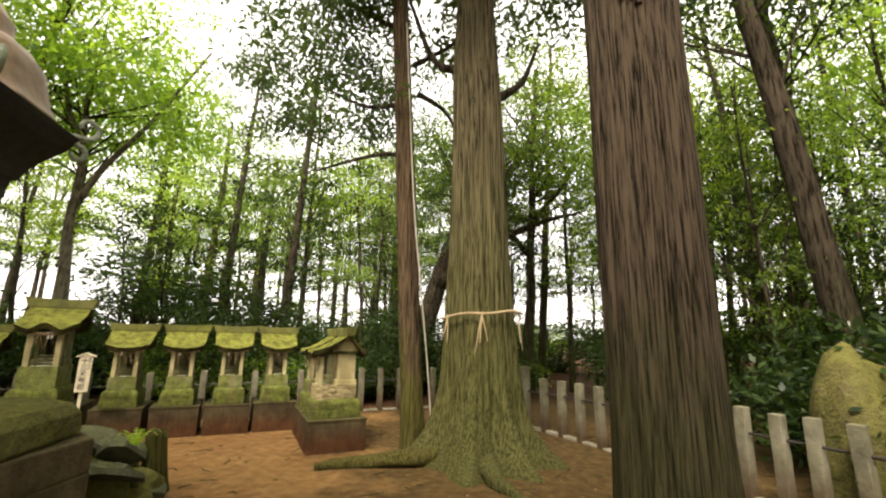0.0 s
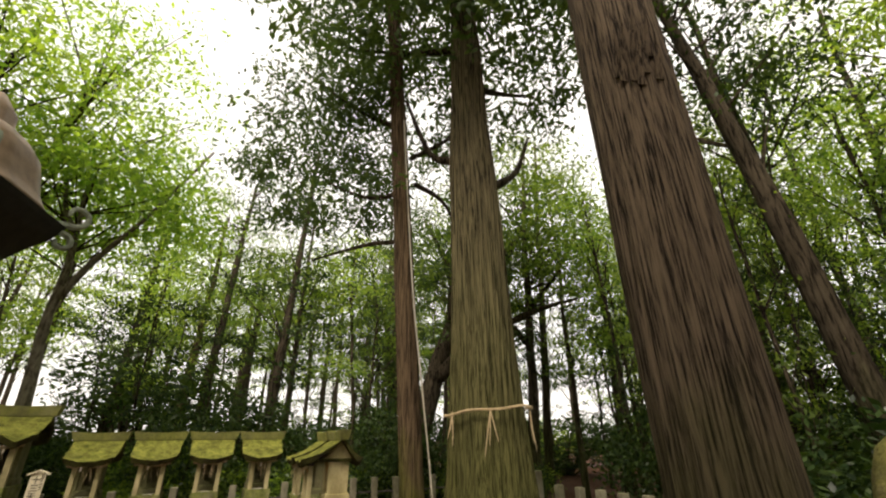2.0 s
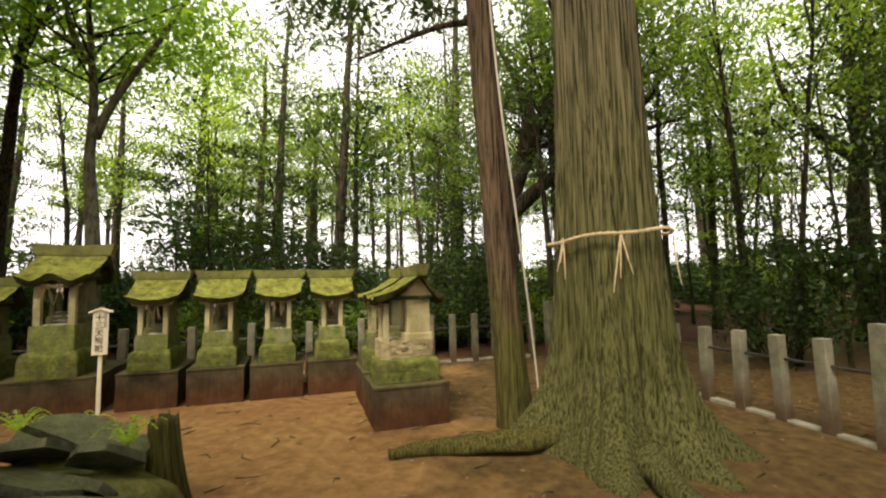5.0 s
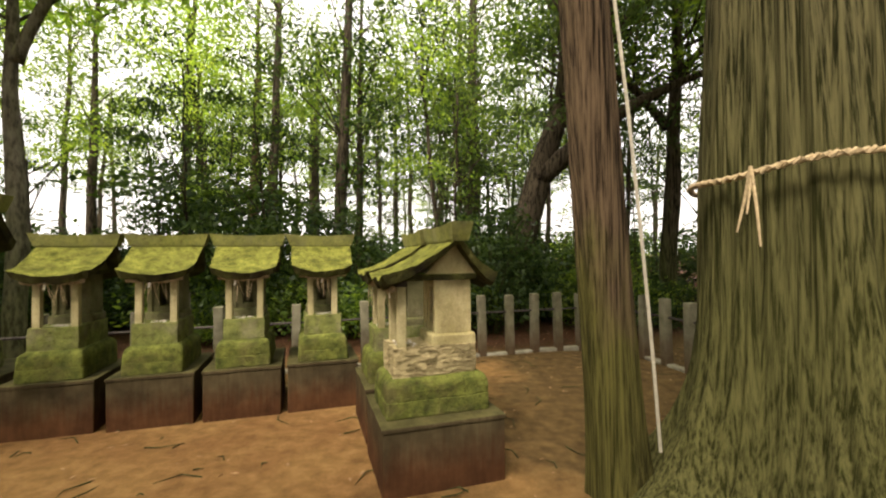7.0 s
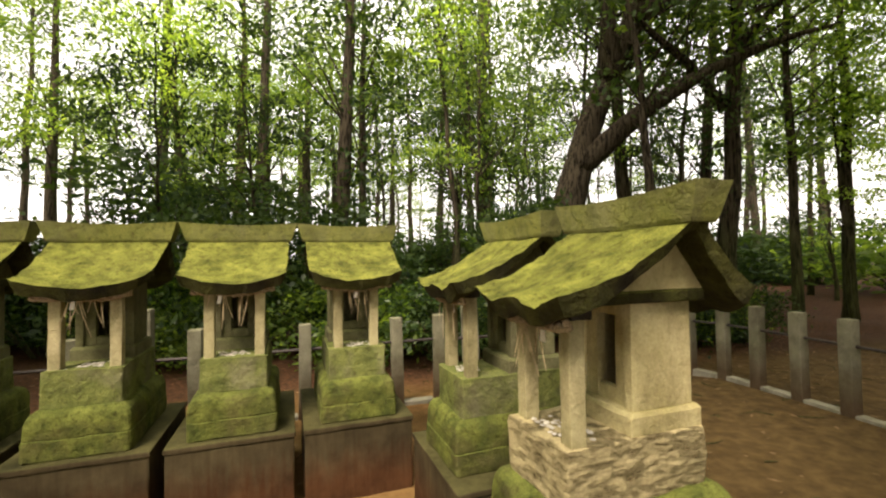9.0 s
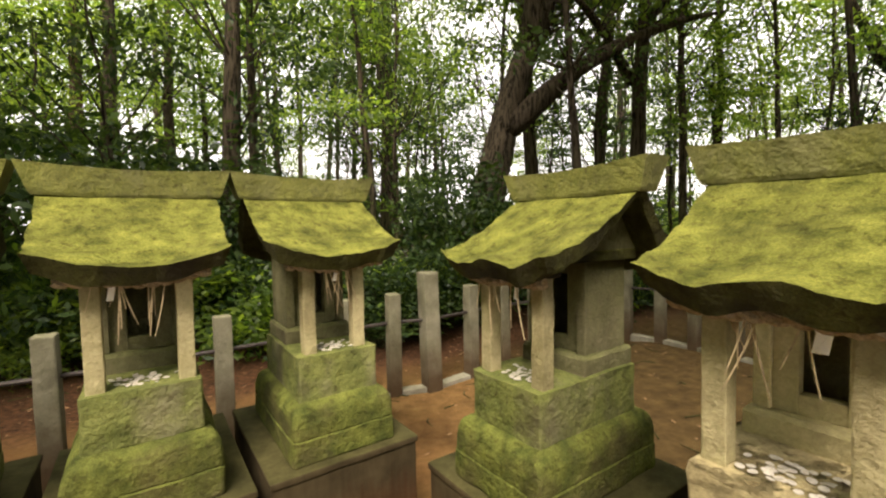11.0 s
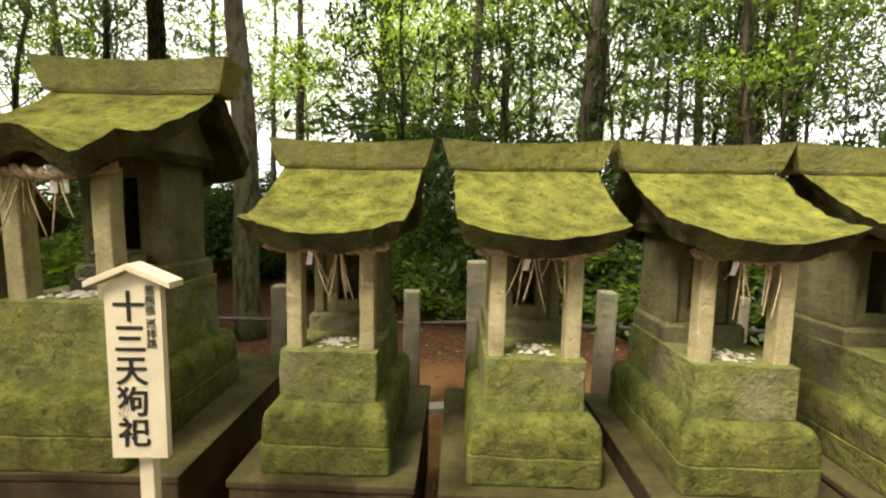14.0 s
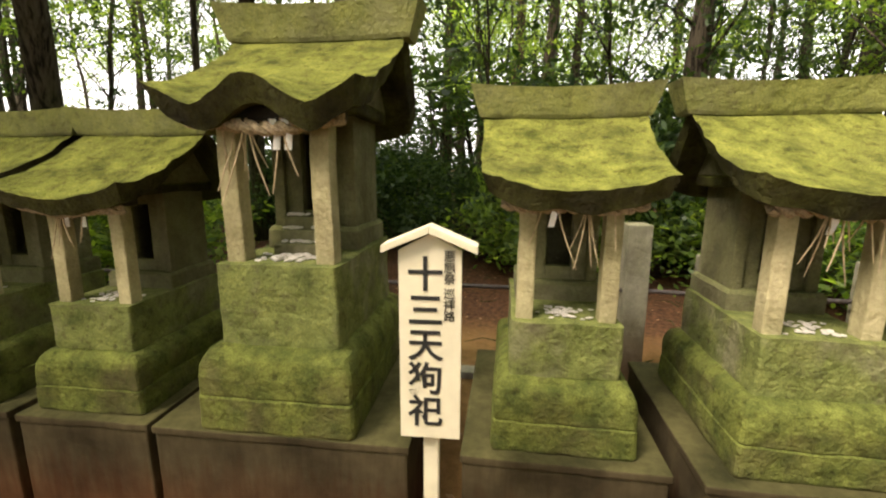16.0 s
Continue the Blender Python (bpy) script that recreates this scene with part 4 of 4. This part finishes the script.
tag = part("tree_tag", bm, M_PAPER)
tag.matrix_world = pose(6.72, 4.86, 2.06, 0, 0, 50)
tagged(tag, "small white tag nailed to a trunk", "tag")

forest_tree("overhanging_maple", pose(-12.8, 12.6, 0), 0.2, 11, 3.6, 7.6, M_LEAF_LIGHT, "maple leaning over the shrines with light green leaves", (4.8, -3.8), 112, 130, 70, 0.075, spread=0.5)
forest_tree("overhanging_maple", pose(-12.0, 8.6, 0), 0.2, 10, 3.2, 6.0, M_LEAF_LIGHT, "maple leaning over the shrines with light green leaves", (3.0, -1.0), 113, 110, 70, 0.075, spread=0.5)

forest_tree("woodland_tree", pose(-15.6, 9.0, 0), 0.24, 14, 2.8, 7.0, M_LEAF_LIGHT, "tall pale-barked woodland tree with light green crown", (0.2, 0), 114, bark=M_BROWN)
forest_tree("woodland_tree", pose(4.8, 14.6, 0), 0.22, 12.5, 3.4, 5.5, M_LEAF, "dark broadleaf tree with spreading leafy limbs beyond the fence", (0.4, -0.6), 115, 120, 75, 0.085,
            fork=[[(0.05, 0, 5.0), (-0.9, -0.3, 5.9), (-2.2, -0.8, 6.6), (-3.2, -1.2, 7.8)], [(0.1, -0.1, 6.2), (1.2, -0.5, 7.4), (2.2, -0.8, 9.2)]])
# the rest of the wood
rw = random.Random(3)
kinds = []
for k in range(7):
    mat = (M_LEAF, M_LEAF_LIGHT, M_LEAF, M_LEAF_DARK, M_NEEDLE, M_LEAF, M_LEAF_LIGHT)[k]
    kinds.append(forest_tree("woodland_tree", pose(-14 + 3.1 * k, 26 + (k * 37 % 7), 0), 0.13 + 0.03 * (k % 4), 12 + (k * 29 % 4), 2.6, 3.5 + (k % 3), mat, LAB, (rw.uniform(-0.8, 0.8), 0), 200 + k, 62, 70, 0.09, spread=0.45))
placed = []
for k in range(80):
    for _ in range(40):
        a, d = rw.uniform(-60, 240), rw.uniform(13, 36) if k < 70 else rw.uniform(10, 18)
        x, y = -1 + d * math.cos(radians(a)), 3 + d * math.sin(radians(a))
        if y > 11.8 - 0.1 * x or x > 7.5 or x < -9.5 or y < -7:
            if all(math.hypot(x - p[0], y - p[1]) > 1.7 for p in placed):
                break
    placed.append((x, y))
    o = copy_thing(rw.choice(kinds), pose(x, y, 0, rw.uniform(-3, 3), rw.uniform(-3, 3), rw.uniform(0, 360)))
    s = rw.uniform(0.8, 1.15)
    o.scale = (s, s, s * rw.uniform(0.9, 1.2))


# slender saplings fill the space between the trunks
SAP = "slender young evergreen tree with layered leafy sprays"
saps = [forest_tree("sapling", pose(-5.2 + 4.4 * k, 13.4 + (k * 5 % 3), 0), 0.05 + 0.012 * k, 5.5 + 1.1 * k, 1.35, 1.3 + 0.3 * k, (M_LEAF_DARK, M_LEAF, M_LEAF_DARK, M_LEAF_LIGHT)[k], SAP, (rw.uniform(-0.5, 0.5), 0), 400 + k, 42, 55, 0.06, spread=0.3) for k in range(4)]
# the last 20 stand unseen behind the view, added to dim the yard
for k in range(85):
    a, d = (rw.uniform(-25, 205), rw.uniform(11.5, 24)) if k < 65 else (rw.uniform(205, 335), rw.uniform(9, 16))
    x, y = -1 + d * math.cos(radians(a)), 3 + d * math.sin(radians(a))
    if y < 12.1 - 0.1 * x and -10 < x < 6.4 and y > -6:
        if y > 4:
            y += 6
        else:
            x += 9 if x > 0 else -9
    o = copy_thing(rw.choice(saps), pose(x, y, 0, rw.uniform(-4, 4), rw.uniform(-4, 4), rw.uniform(0, 360)))
    sc = rw.uniform(0.75, 1.3)
    o.scale = (sc, sc, sc * rw.uniform(0.9, 1.25))
for k in range(30):
    x, y = rw.uniform(5.6, 12), rw.uniform(1.5, 13)
    if x < 6.6 and y < 5:
        x += 2
    o = copy_thing(rw.choice(saps), pose(x, y, 0, rw.uniform(-4, 4), rw.uniform(-4, 4), rw.uniform(0, 360)))
    sc = rw.uniform(0.6, 1.1)
    o.scale = (sc, sc, sc * rw.uniform(0.9, 1.25))
# wide old trees added mostly out of view; crowns meet overhead, shading the yard
for k, (x, y, w, mt) in enumerate([(-12.6, 3.4, 4.6, M_LEAF_LIGHT), (-15.5, -1.0, 5.0, M_LEAF_LIGHT), (-6.5, -5.5, 5.5, M_LEAF), (9.5, -2.0, 5.0, M_LEAF_DARK), (-2, -9, 5.5, M_LEAF_DARK), (-14, -3, 5, M_LEAF), (8, -8, 5, M_LEAF)]):
    forest_tree("spreading_tree", pose(x, y, 0), 0.34, 13, w, 5.5 if y < 0 else 7.0, mt, "wide spreading old broadleaf tree added to shade the yard", (rw.uniform(-0.6, 0.6), 0.3), 500 + k, 190, 110, 0.1, spread=0.55)
# the far wood
for k in range(40):
    a, d = rw.uniform(-70, 250), rw.uniform(36, 62)
    o = copy_thing(rw.choice(kinds), pose(-1 + d * math.cos(radians(a)), 3 + d * math.sin(radians(a)), 0, 0, 0, rw.uniform(0, 360)))
    sc = rw.uniform(1.0, 1.5)
    o.scale = (sc * 1.2, sc * 1.2, sc)


def shrub(m, w, h, mat, label, seed, n=50, per=60, size=0.065):
    t = thing("shrub", m, label, "shrub", "undergrowth")
    cp = crown_points(n, w, 0.15, h, seed)
    bm = bmesh.new()
    for x, y, z in cp[::2]:
        limb(bm, [(x * 0.15, y * 0.15, 0), (x * 0.5, y * 0.5, z * 0.6), (x, y, z)], 0.018, 0.005, 5, 5)
    tagged(part("stemwork", bm, M_BARK, t), kind="stuff")
    v, f = leaf_arrays(cp, per, size, (0.22, 0.22, 0.16), np.random.default_rng(seed), 0.3)
    o = new("foliage", leaf_mesh("foliage", v, f, mat))
    o.parent = t
    return t


SHRUB = "dense dark evergreen shrub under the trees"
sk = [shrub(pose(-3, 13.2, 0), 1.2, 2.2, M_LEAF_DARK, SHRUB, 300), shrub(pose(0.2, 13.6, 0), 1.3, 3.2, M_LEAF_DARK, SHRUB, 301), shrub(pose(5.6, 9.2, 0), 1.2, 2.6, M_LEAF_DARK, SHRUB, 302), shrub(pose(-6, 12.4, 0), 1.3, 1.8, M_LEAF, "leafy green shrub under the trees", 303)]
for k in range(68):
    if k < 44:
        x = rw.uniform(-13, 4.5)
        y = 11.6 - 0.05 * x + abs(rw.gauss(0, 1.6)) + (0.9 if x > 0 else 0)
    elif k < 54:
        y = rw.uniform(-1, 11)
        x = 6.0 + max(0, (4 - y)) * 0.25 + abs(rw.gauss(0, 2.0))
        if 4.0 < x < 6.3 and 2.0 < y < 4.4:
            x += 1.8
    else:
        x, y = -10.5 - abs(rw.gauss(0, 2.5)), rw.uniform(-3, 11)
    o = copy_thing(rw.choice(sk) if k < 54 else sk[3], pose(x, y, 0, 0, 0, rw.uniform(0, 360)))
    s = rw.uniform(0.5, 1.1)
    o.scale = (s * 1.2, s * 1.2, s * rw.uniform(0.6, 1.2))

for k in range(60):
    a, d = rw.uniform(-40, 220), rw.uniform(19, 40)
    o = copy_thing(rw.choice(sk), pose(-1 + d * math.cos(radians(a)), 3 + d * math.sin(radians(a)), 0, 0, 0, rw.uniform(0, 360)))
    s = rw.uniform(1.2, 2.2)
    o.scale = (s * 1.6, s * 1.6, s * 0.8)

# ---------------------------------------------------------------- bronze lantern on its stone steps
def tiers():
    t = thing("stone_platform", pose(-3.9, 2.5, 0), "worn angular stone steps under the bronze lantern", "platform")
    plan = [(1.54, 0.38), (0.15, 1.62), (-1.2, 1.1), (-1.45, -0.5), (-0.15, -1.6), (1.42, -1.15)]
    for nm, z0, z1, k in (("lower_step", -0.1, 0.7, 1.0), ("upper_slab", 0.7, 0.95, 0.996)):
        bm = bmesh.new()
        lo = [bm.verts.new((x * k, y * k, z0)) for x, y in plan]
        hi = [bm.verts.new((x * k, y * k, z1)) for x, y in plan]
        bm.faces.new(lo[::-1])
        bm.faces.new(hi)
        for i in range(6):
            bm.faces.new((lo[i], lo[(i + 1) % 6], hi[(i + 1) % 6], hi[i]))
        bmesh.ops.recalc_face_normals(bm, faces=bm.faces)
        bmesh.ops.bevel(bm, geom=list(bm.edges), offset=0.018, segments=2, affect="EDGES", profile=0.6)
        part(nm, bm, M_STEP, t)
    bm = bmesh.new()
    loft(bm, [(0.95, 0.74, 0.74, 0), (0.98, 0.76, 0.76, 0), (1.12, 0.75, 0.75, 0), (1.2, 0.7, 0.7, 0), (1.25, 0.58, 0.58, 0)], 10, 0.01, 3, 9, 0.12)
    bmesh.ops.transform(bm, matrix=pose(0.7, -0.3, 0.003, 0, 0, 6), verts=bm.verts)
    part("rounded_step", bm, M_ROCK, t, "rounded mossy stone block")


def lantern():
    m = pose(-3.2, 2.2, 1.25, 0, 0, 6)
    t = thing("bronze_lantern", m, "tall dark bronze lantern with a curled roof", "lantern")
    bm = bmesh.new()
    loft(bm, [(0, 0.36, 0.36, 0), (0.1, 0.36, 0.36, 0), (0.12, 0.31, 0.31, 0), (0.3, 0.3, 0.3, 0), (0.33, 0.26, 0.26, 0)], 8, 0, 0, 12)
    part("foot", bm, M_BRONZE, t)
    bm = bmesh.new()
    loft(bm, [(0.33, 0.2, 0.2, 0), (0.5, 0.18, 0.18, 0), (1.0, 0.18, 0.18, 0), (1.25, 0.19, 0.19, 0), (1.28, 0.23, 0.23, 0), (1.34, 0.23, 0.23, 0), (1.36, 0.2, 0.2, 0), (1.44, 0.2, 0.2, 0), (1.46, 0.25, 0.25, 0), (1.52, 0.25, 0.25, 0)], 10, 0, 0, 5)
    part("shaft", bm, M_BRONZE, t)
    bm = bmesh.new()
    loft(bm, [(1.52, 0.21, 0.21, 0), (1.6, 0.22, 0.22, 0), (1.62, 0.25, 0.25, 0), (1.7, 0.27, 0.27, 0), (1.78, 0.31, 0.31, 0), (1.86, 0.36, 0.36, 0), (1.95, 0.42, 0.42, 0), (2.04, 0.46, 0.46, 0), (2.08, 0.47, 0.47, 0)], 10, 0, 0, 9)
    part("eave", bm, M_BRONZE, t, "stepped dark bronze eave")
    bm = bmesh.new()
    loft(bm, [(2.085, 0.46, 0.46, 0), (2.14, 0.42, 0.42, 0), (2.24, 0.37, 0.37, 0), (2.38, 0.34, 0.34, 0), (2.5, 0.31, 0.31, 0), (2.6, 0.24, 0.24, 0), (2.66, 0.13, 0.13, 0), (2.8, 0.12, 0.12, 0), (2.95, 0.03, 0.03, 0)], 10, 0, 0, 5)
    part("roof", bm, M_COPPER, t, "curved brown bronze roof", smooth=True)
    for sx in (-1, 1):
        for sy in (-1, 1):
            bm = bmesh.new()
            d = Vector((sx, sy, 0)).normalized()
            for up, k in ((1, 1.0), (-1, 0.75)):
                pts = []
                for i in range(40):
                    q = i / 39
                    a = q * 5.6
                    if q < 0.35:
                        pts.append(d * (0.52 + 0.3 * k * q / 0.35 * 0.6) + Vector((0, 0, 2.07 + up * (0.02 + 0.05 * q))))
                        last = pts[-1]
                    else:
                        a = (q - 0.35) / 0.65 * 5.0
                        r = 0.1 * k * (1 - 0.6 * (q - 0.35) / 0.65)
                        pts.append(last + d * (r * math.sin(a)) + Vector((0, 0, up * (0.1 * k - r * math.cos(a)))))
                tube(bm, pts, [0.03 * (1 - 0.45 * i / 39) for i in range(40)], 7)
            part("scroll", bm, M_VERDI, t, "verdigris curled corner scroll")


tiers()
lantern()

# ---------------------------------------------------------------- slates, stump and small plants by the platform
def slate(m, w, d, h, seed, label="flat broken slate slab with moss"):
    bm = bmesh.new()
    k = 9
    r = random.Random(seed)
    rad = [r.uniform(0.75, 1.15) for _ in range(k)]
    lo = [bm.verts.new((w * rad[i] * math.cos(2 * math.pi * i / k), d * rad[i] * math.sin(2 * math.pi * i / k), -h)) for i in range(k)]
    hi = [bm.verts.new((v.co.x * 0.95, v.co.y * 0.95, h + r.uniform(-0.012, 0.012))) for v in lo]
    bm.faces.new(lo[::-1])
    bmesh.ops.triangulate(bm, faces=[bm.faces.new(hi)])
    for i in range(k):
        bm.faces.new((lo[i], lo[(i + 1) % k], hi[(i + 1) % k], hi[i]))
    o = part("slate_slab", bm, M_SLATE)
    o.matrix_world = m
    tagged(o, label, "stone", "slates piled by the platform")


boulder("rubble_mound", pose(-3.15, 4.2, -0.08), 0.75, 0.7, 0.5, "low heap of earth and broken stone", M_ROCK, 9, 4, 0.25)
for k, (x, y, z, rx, ry, rz, w, d) in enumerate([(-2.85, 4.0, 0.62, 16, 18, 30, 0.34, 0.19), (-2.55, 3.8, 0.52, -16, 22, 70, 0.26, 0.17), (-3.05, 4.3, 0.5, 10, -8, 10, 0.3, 0.2), (-2.35, 3.4, 0.42, 8, 14, 120, 0.36, 0.26), (-3.35, 4.5, 0.42, -6, 8, 160, 0.3, 0.2), (-2.75, 3.45, 0.52, 6, -12, 200, 0.34, 0.24), (-2.6, 4.08, 0.44, 22, -14, 15, 0.24, 0.14), (-2.95, 3.7, 0.6, -8, 20, 95, 0.28, 0.18), (-3.2, 4.05, 0.56, 12, 10, 55, 0.26, 0.16), (-2.48, 3.6, 0.4, 30, 8, 150, 0.25, 0.15), (-2.25, 3.75, 0.26, 12, 20, 40, 0.26, 0.18)]):
    slate(pose(x - 0.32, y + 0.38, z, rx * 1.5, ry * 1.4, rz), w, d, 0.028, 50 + k)

bm = bmesh.new()
great_trunk(bm, (0, 0, -0.1), (0.02, 0, 0.66), 0.105, 0.09, 0.07, 5, 3.0, 60, 20, 0.022)
for v in bm.verts:
    if v.co.z > 0.6:
        v.co.z += 0.09 * noise.noise(Vector((v.co.x * 22, v.co.y * 22, 1)))
st = part("rotten_stump", bm, M_BROWN, smooth=True)
st.matrix_world = pose(-2.7, 4.6, 0, 4, -3, 0)
tagged(st, "weathered upright wooden stump beside the slates", "stump")

boulder("flat_rock", pose(-1.95, 2.55, -0.06, 0, 0, 130), 0.6, 0.42, 0.5, "low smooth grey-green rock beside the stone steps", M_SLATE, 21, 4, 0.12)


def fern(m, seed):
    r = random.Random(seed)
    t = thing("fern", m, "small fresh green fern growing among the stones", "fern", "ferns")
    for k in range(8):
        bm = bmesh.new()
        a = 2 * math.pi * k / 8 + r.uniform(-0.3, 0.3)
        L = r.uniform(0.16, 0.28)
        spine = [bm.verts.new((math.cos(a) * L * i / 16, math.sin(a) * L * i / 16, 0.16 * math.sin(i / 16 * 2.3))) for i in range(17)]
        for i in range(16):
            q = i / 16
            w = Vector((-math.sin(a), math.cos(a), 0)) * 0.06 * (1 - q * 0.85) * (1 if i % 2 else 0.35)
            for sg in (-1, 1):
                bm.faces.new((spine[i], spine[i + 1], bm.verts.new(spine[i + 1].co + w * sg + Vector((math.cos(a), math.sin(a), -0.3)) * 0.02)))
        part("frond", bm, M_LEAF_LIGHT, t)


for k, (x, y, z) in enumerate([(-4.1, 4.75, 0.42), (-3.9, 4.6, 0.4), (-3.2, 4.3, 0.5), (-2.5, 3.95, 0.56)]):
    fern(pose(x - 0.32, y + 0.38, z), k)

# ---------------------------------------------------------------- litter: twigs and fallen leaves
bm = bmesh.new()
rl = random.Random(11)
for k in range(420):
    x, y, L = rl.uniform(-7.5, 5.2), rl.uniform(1.5, 12.5), rl.uniform(0.04, 0.34)
    a = rl.uniform(0, 6.3)
    z = ground_height(x, y) + 0.006
    tube(bm, [(x, y, z), (x + math.cos(a) * L / 2, y + math.sin(a) * L / 2, z + 0.012), (x + math.cos(a + 0.4) * L, y + math.sin(a + 0.4) * L, z)], [0.006, 0.005, 0.002], 5)
tagged(part("fallen_twigs", bm, M_BARK), "small dry twigs scattered on the earth", "twigs", kind="stuff")
n = 4200
lx, ly = rng.uniform(-8, 6, n), rng.uniform(0.5, 14, n)
keepers = (rng.random(n) < 0.35) | (ly > 10.2) | (lx > 3.6)
lp = np.stack([lx, ly, [ground_height(a, b) + 0.012 for a, b in zip(lx, ly)]], 1)[keepers]
v, f = leaf_arrays(lp, 1, 0.03, (0, 0, 0.002), rng)
v[:, 2] = np.repeat(lp[:, 2], 4) + (v[:, 2] - np.repeat(lp[:, 2], 4)) * 0.2
fl = new("fallen_leaves", leaf_mesh("fallen_leaves", v, f, plain("dead_leaves", (0.22, 0.13, 0.06), 0.8, 0, 0.5)))
tagged(fl, "scattered dead brown leaves on the ground", "leaves", kind="stuff")
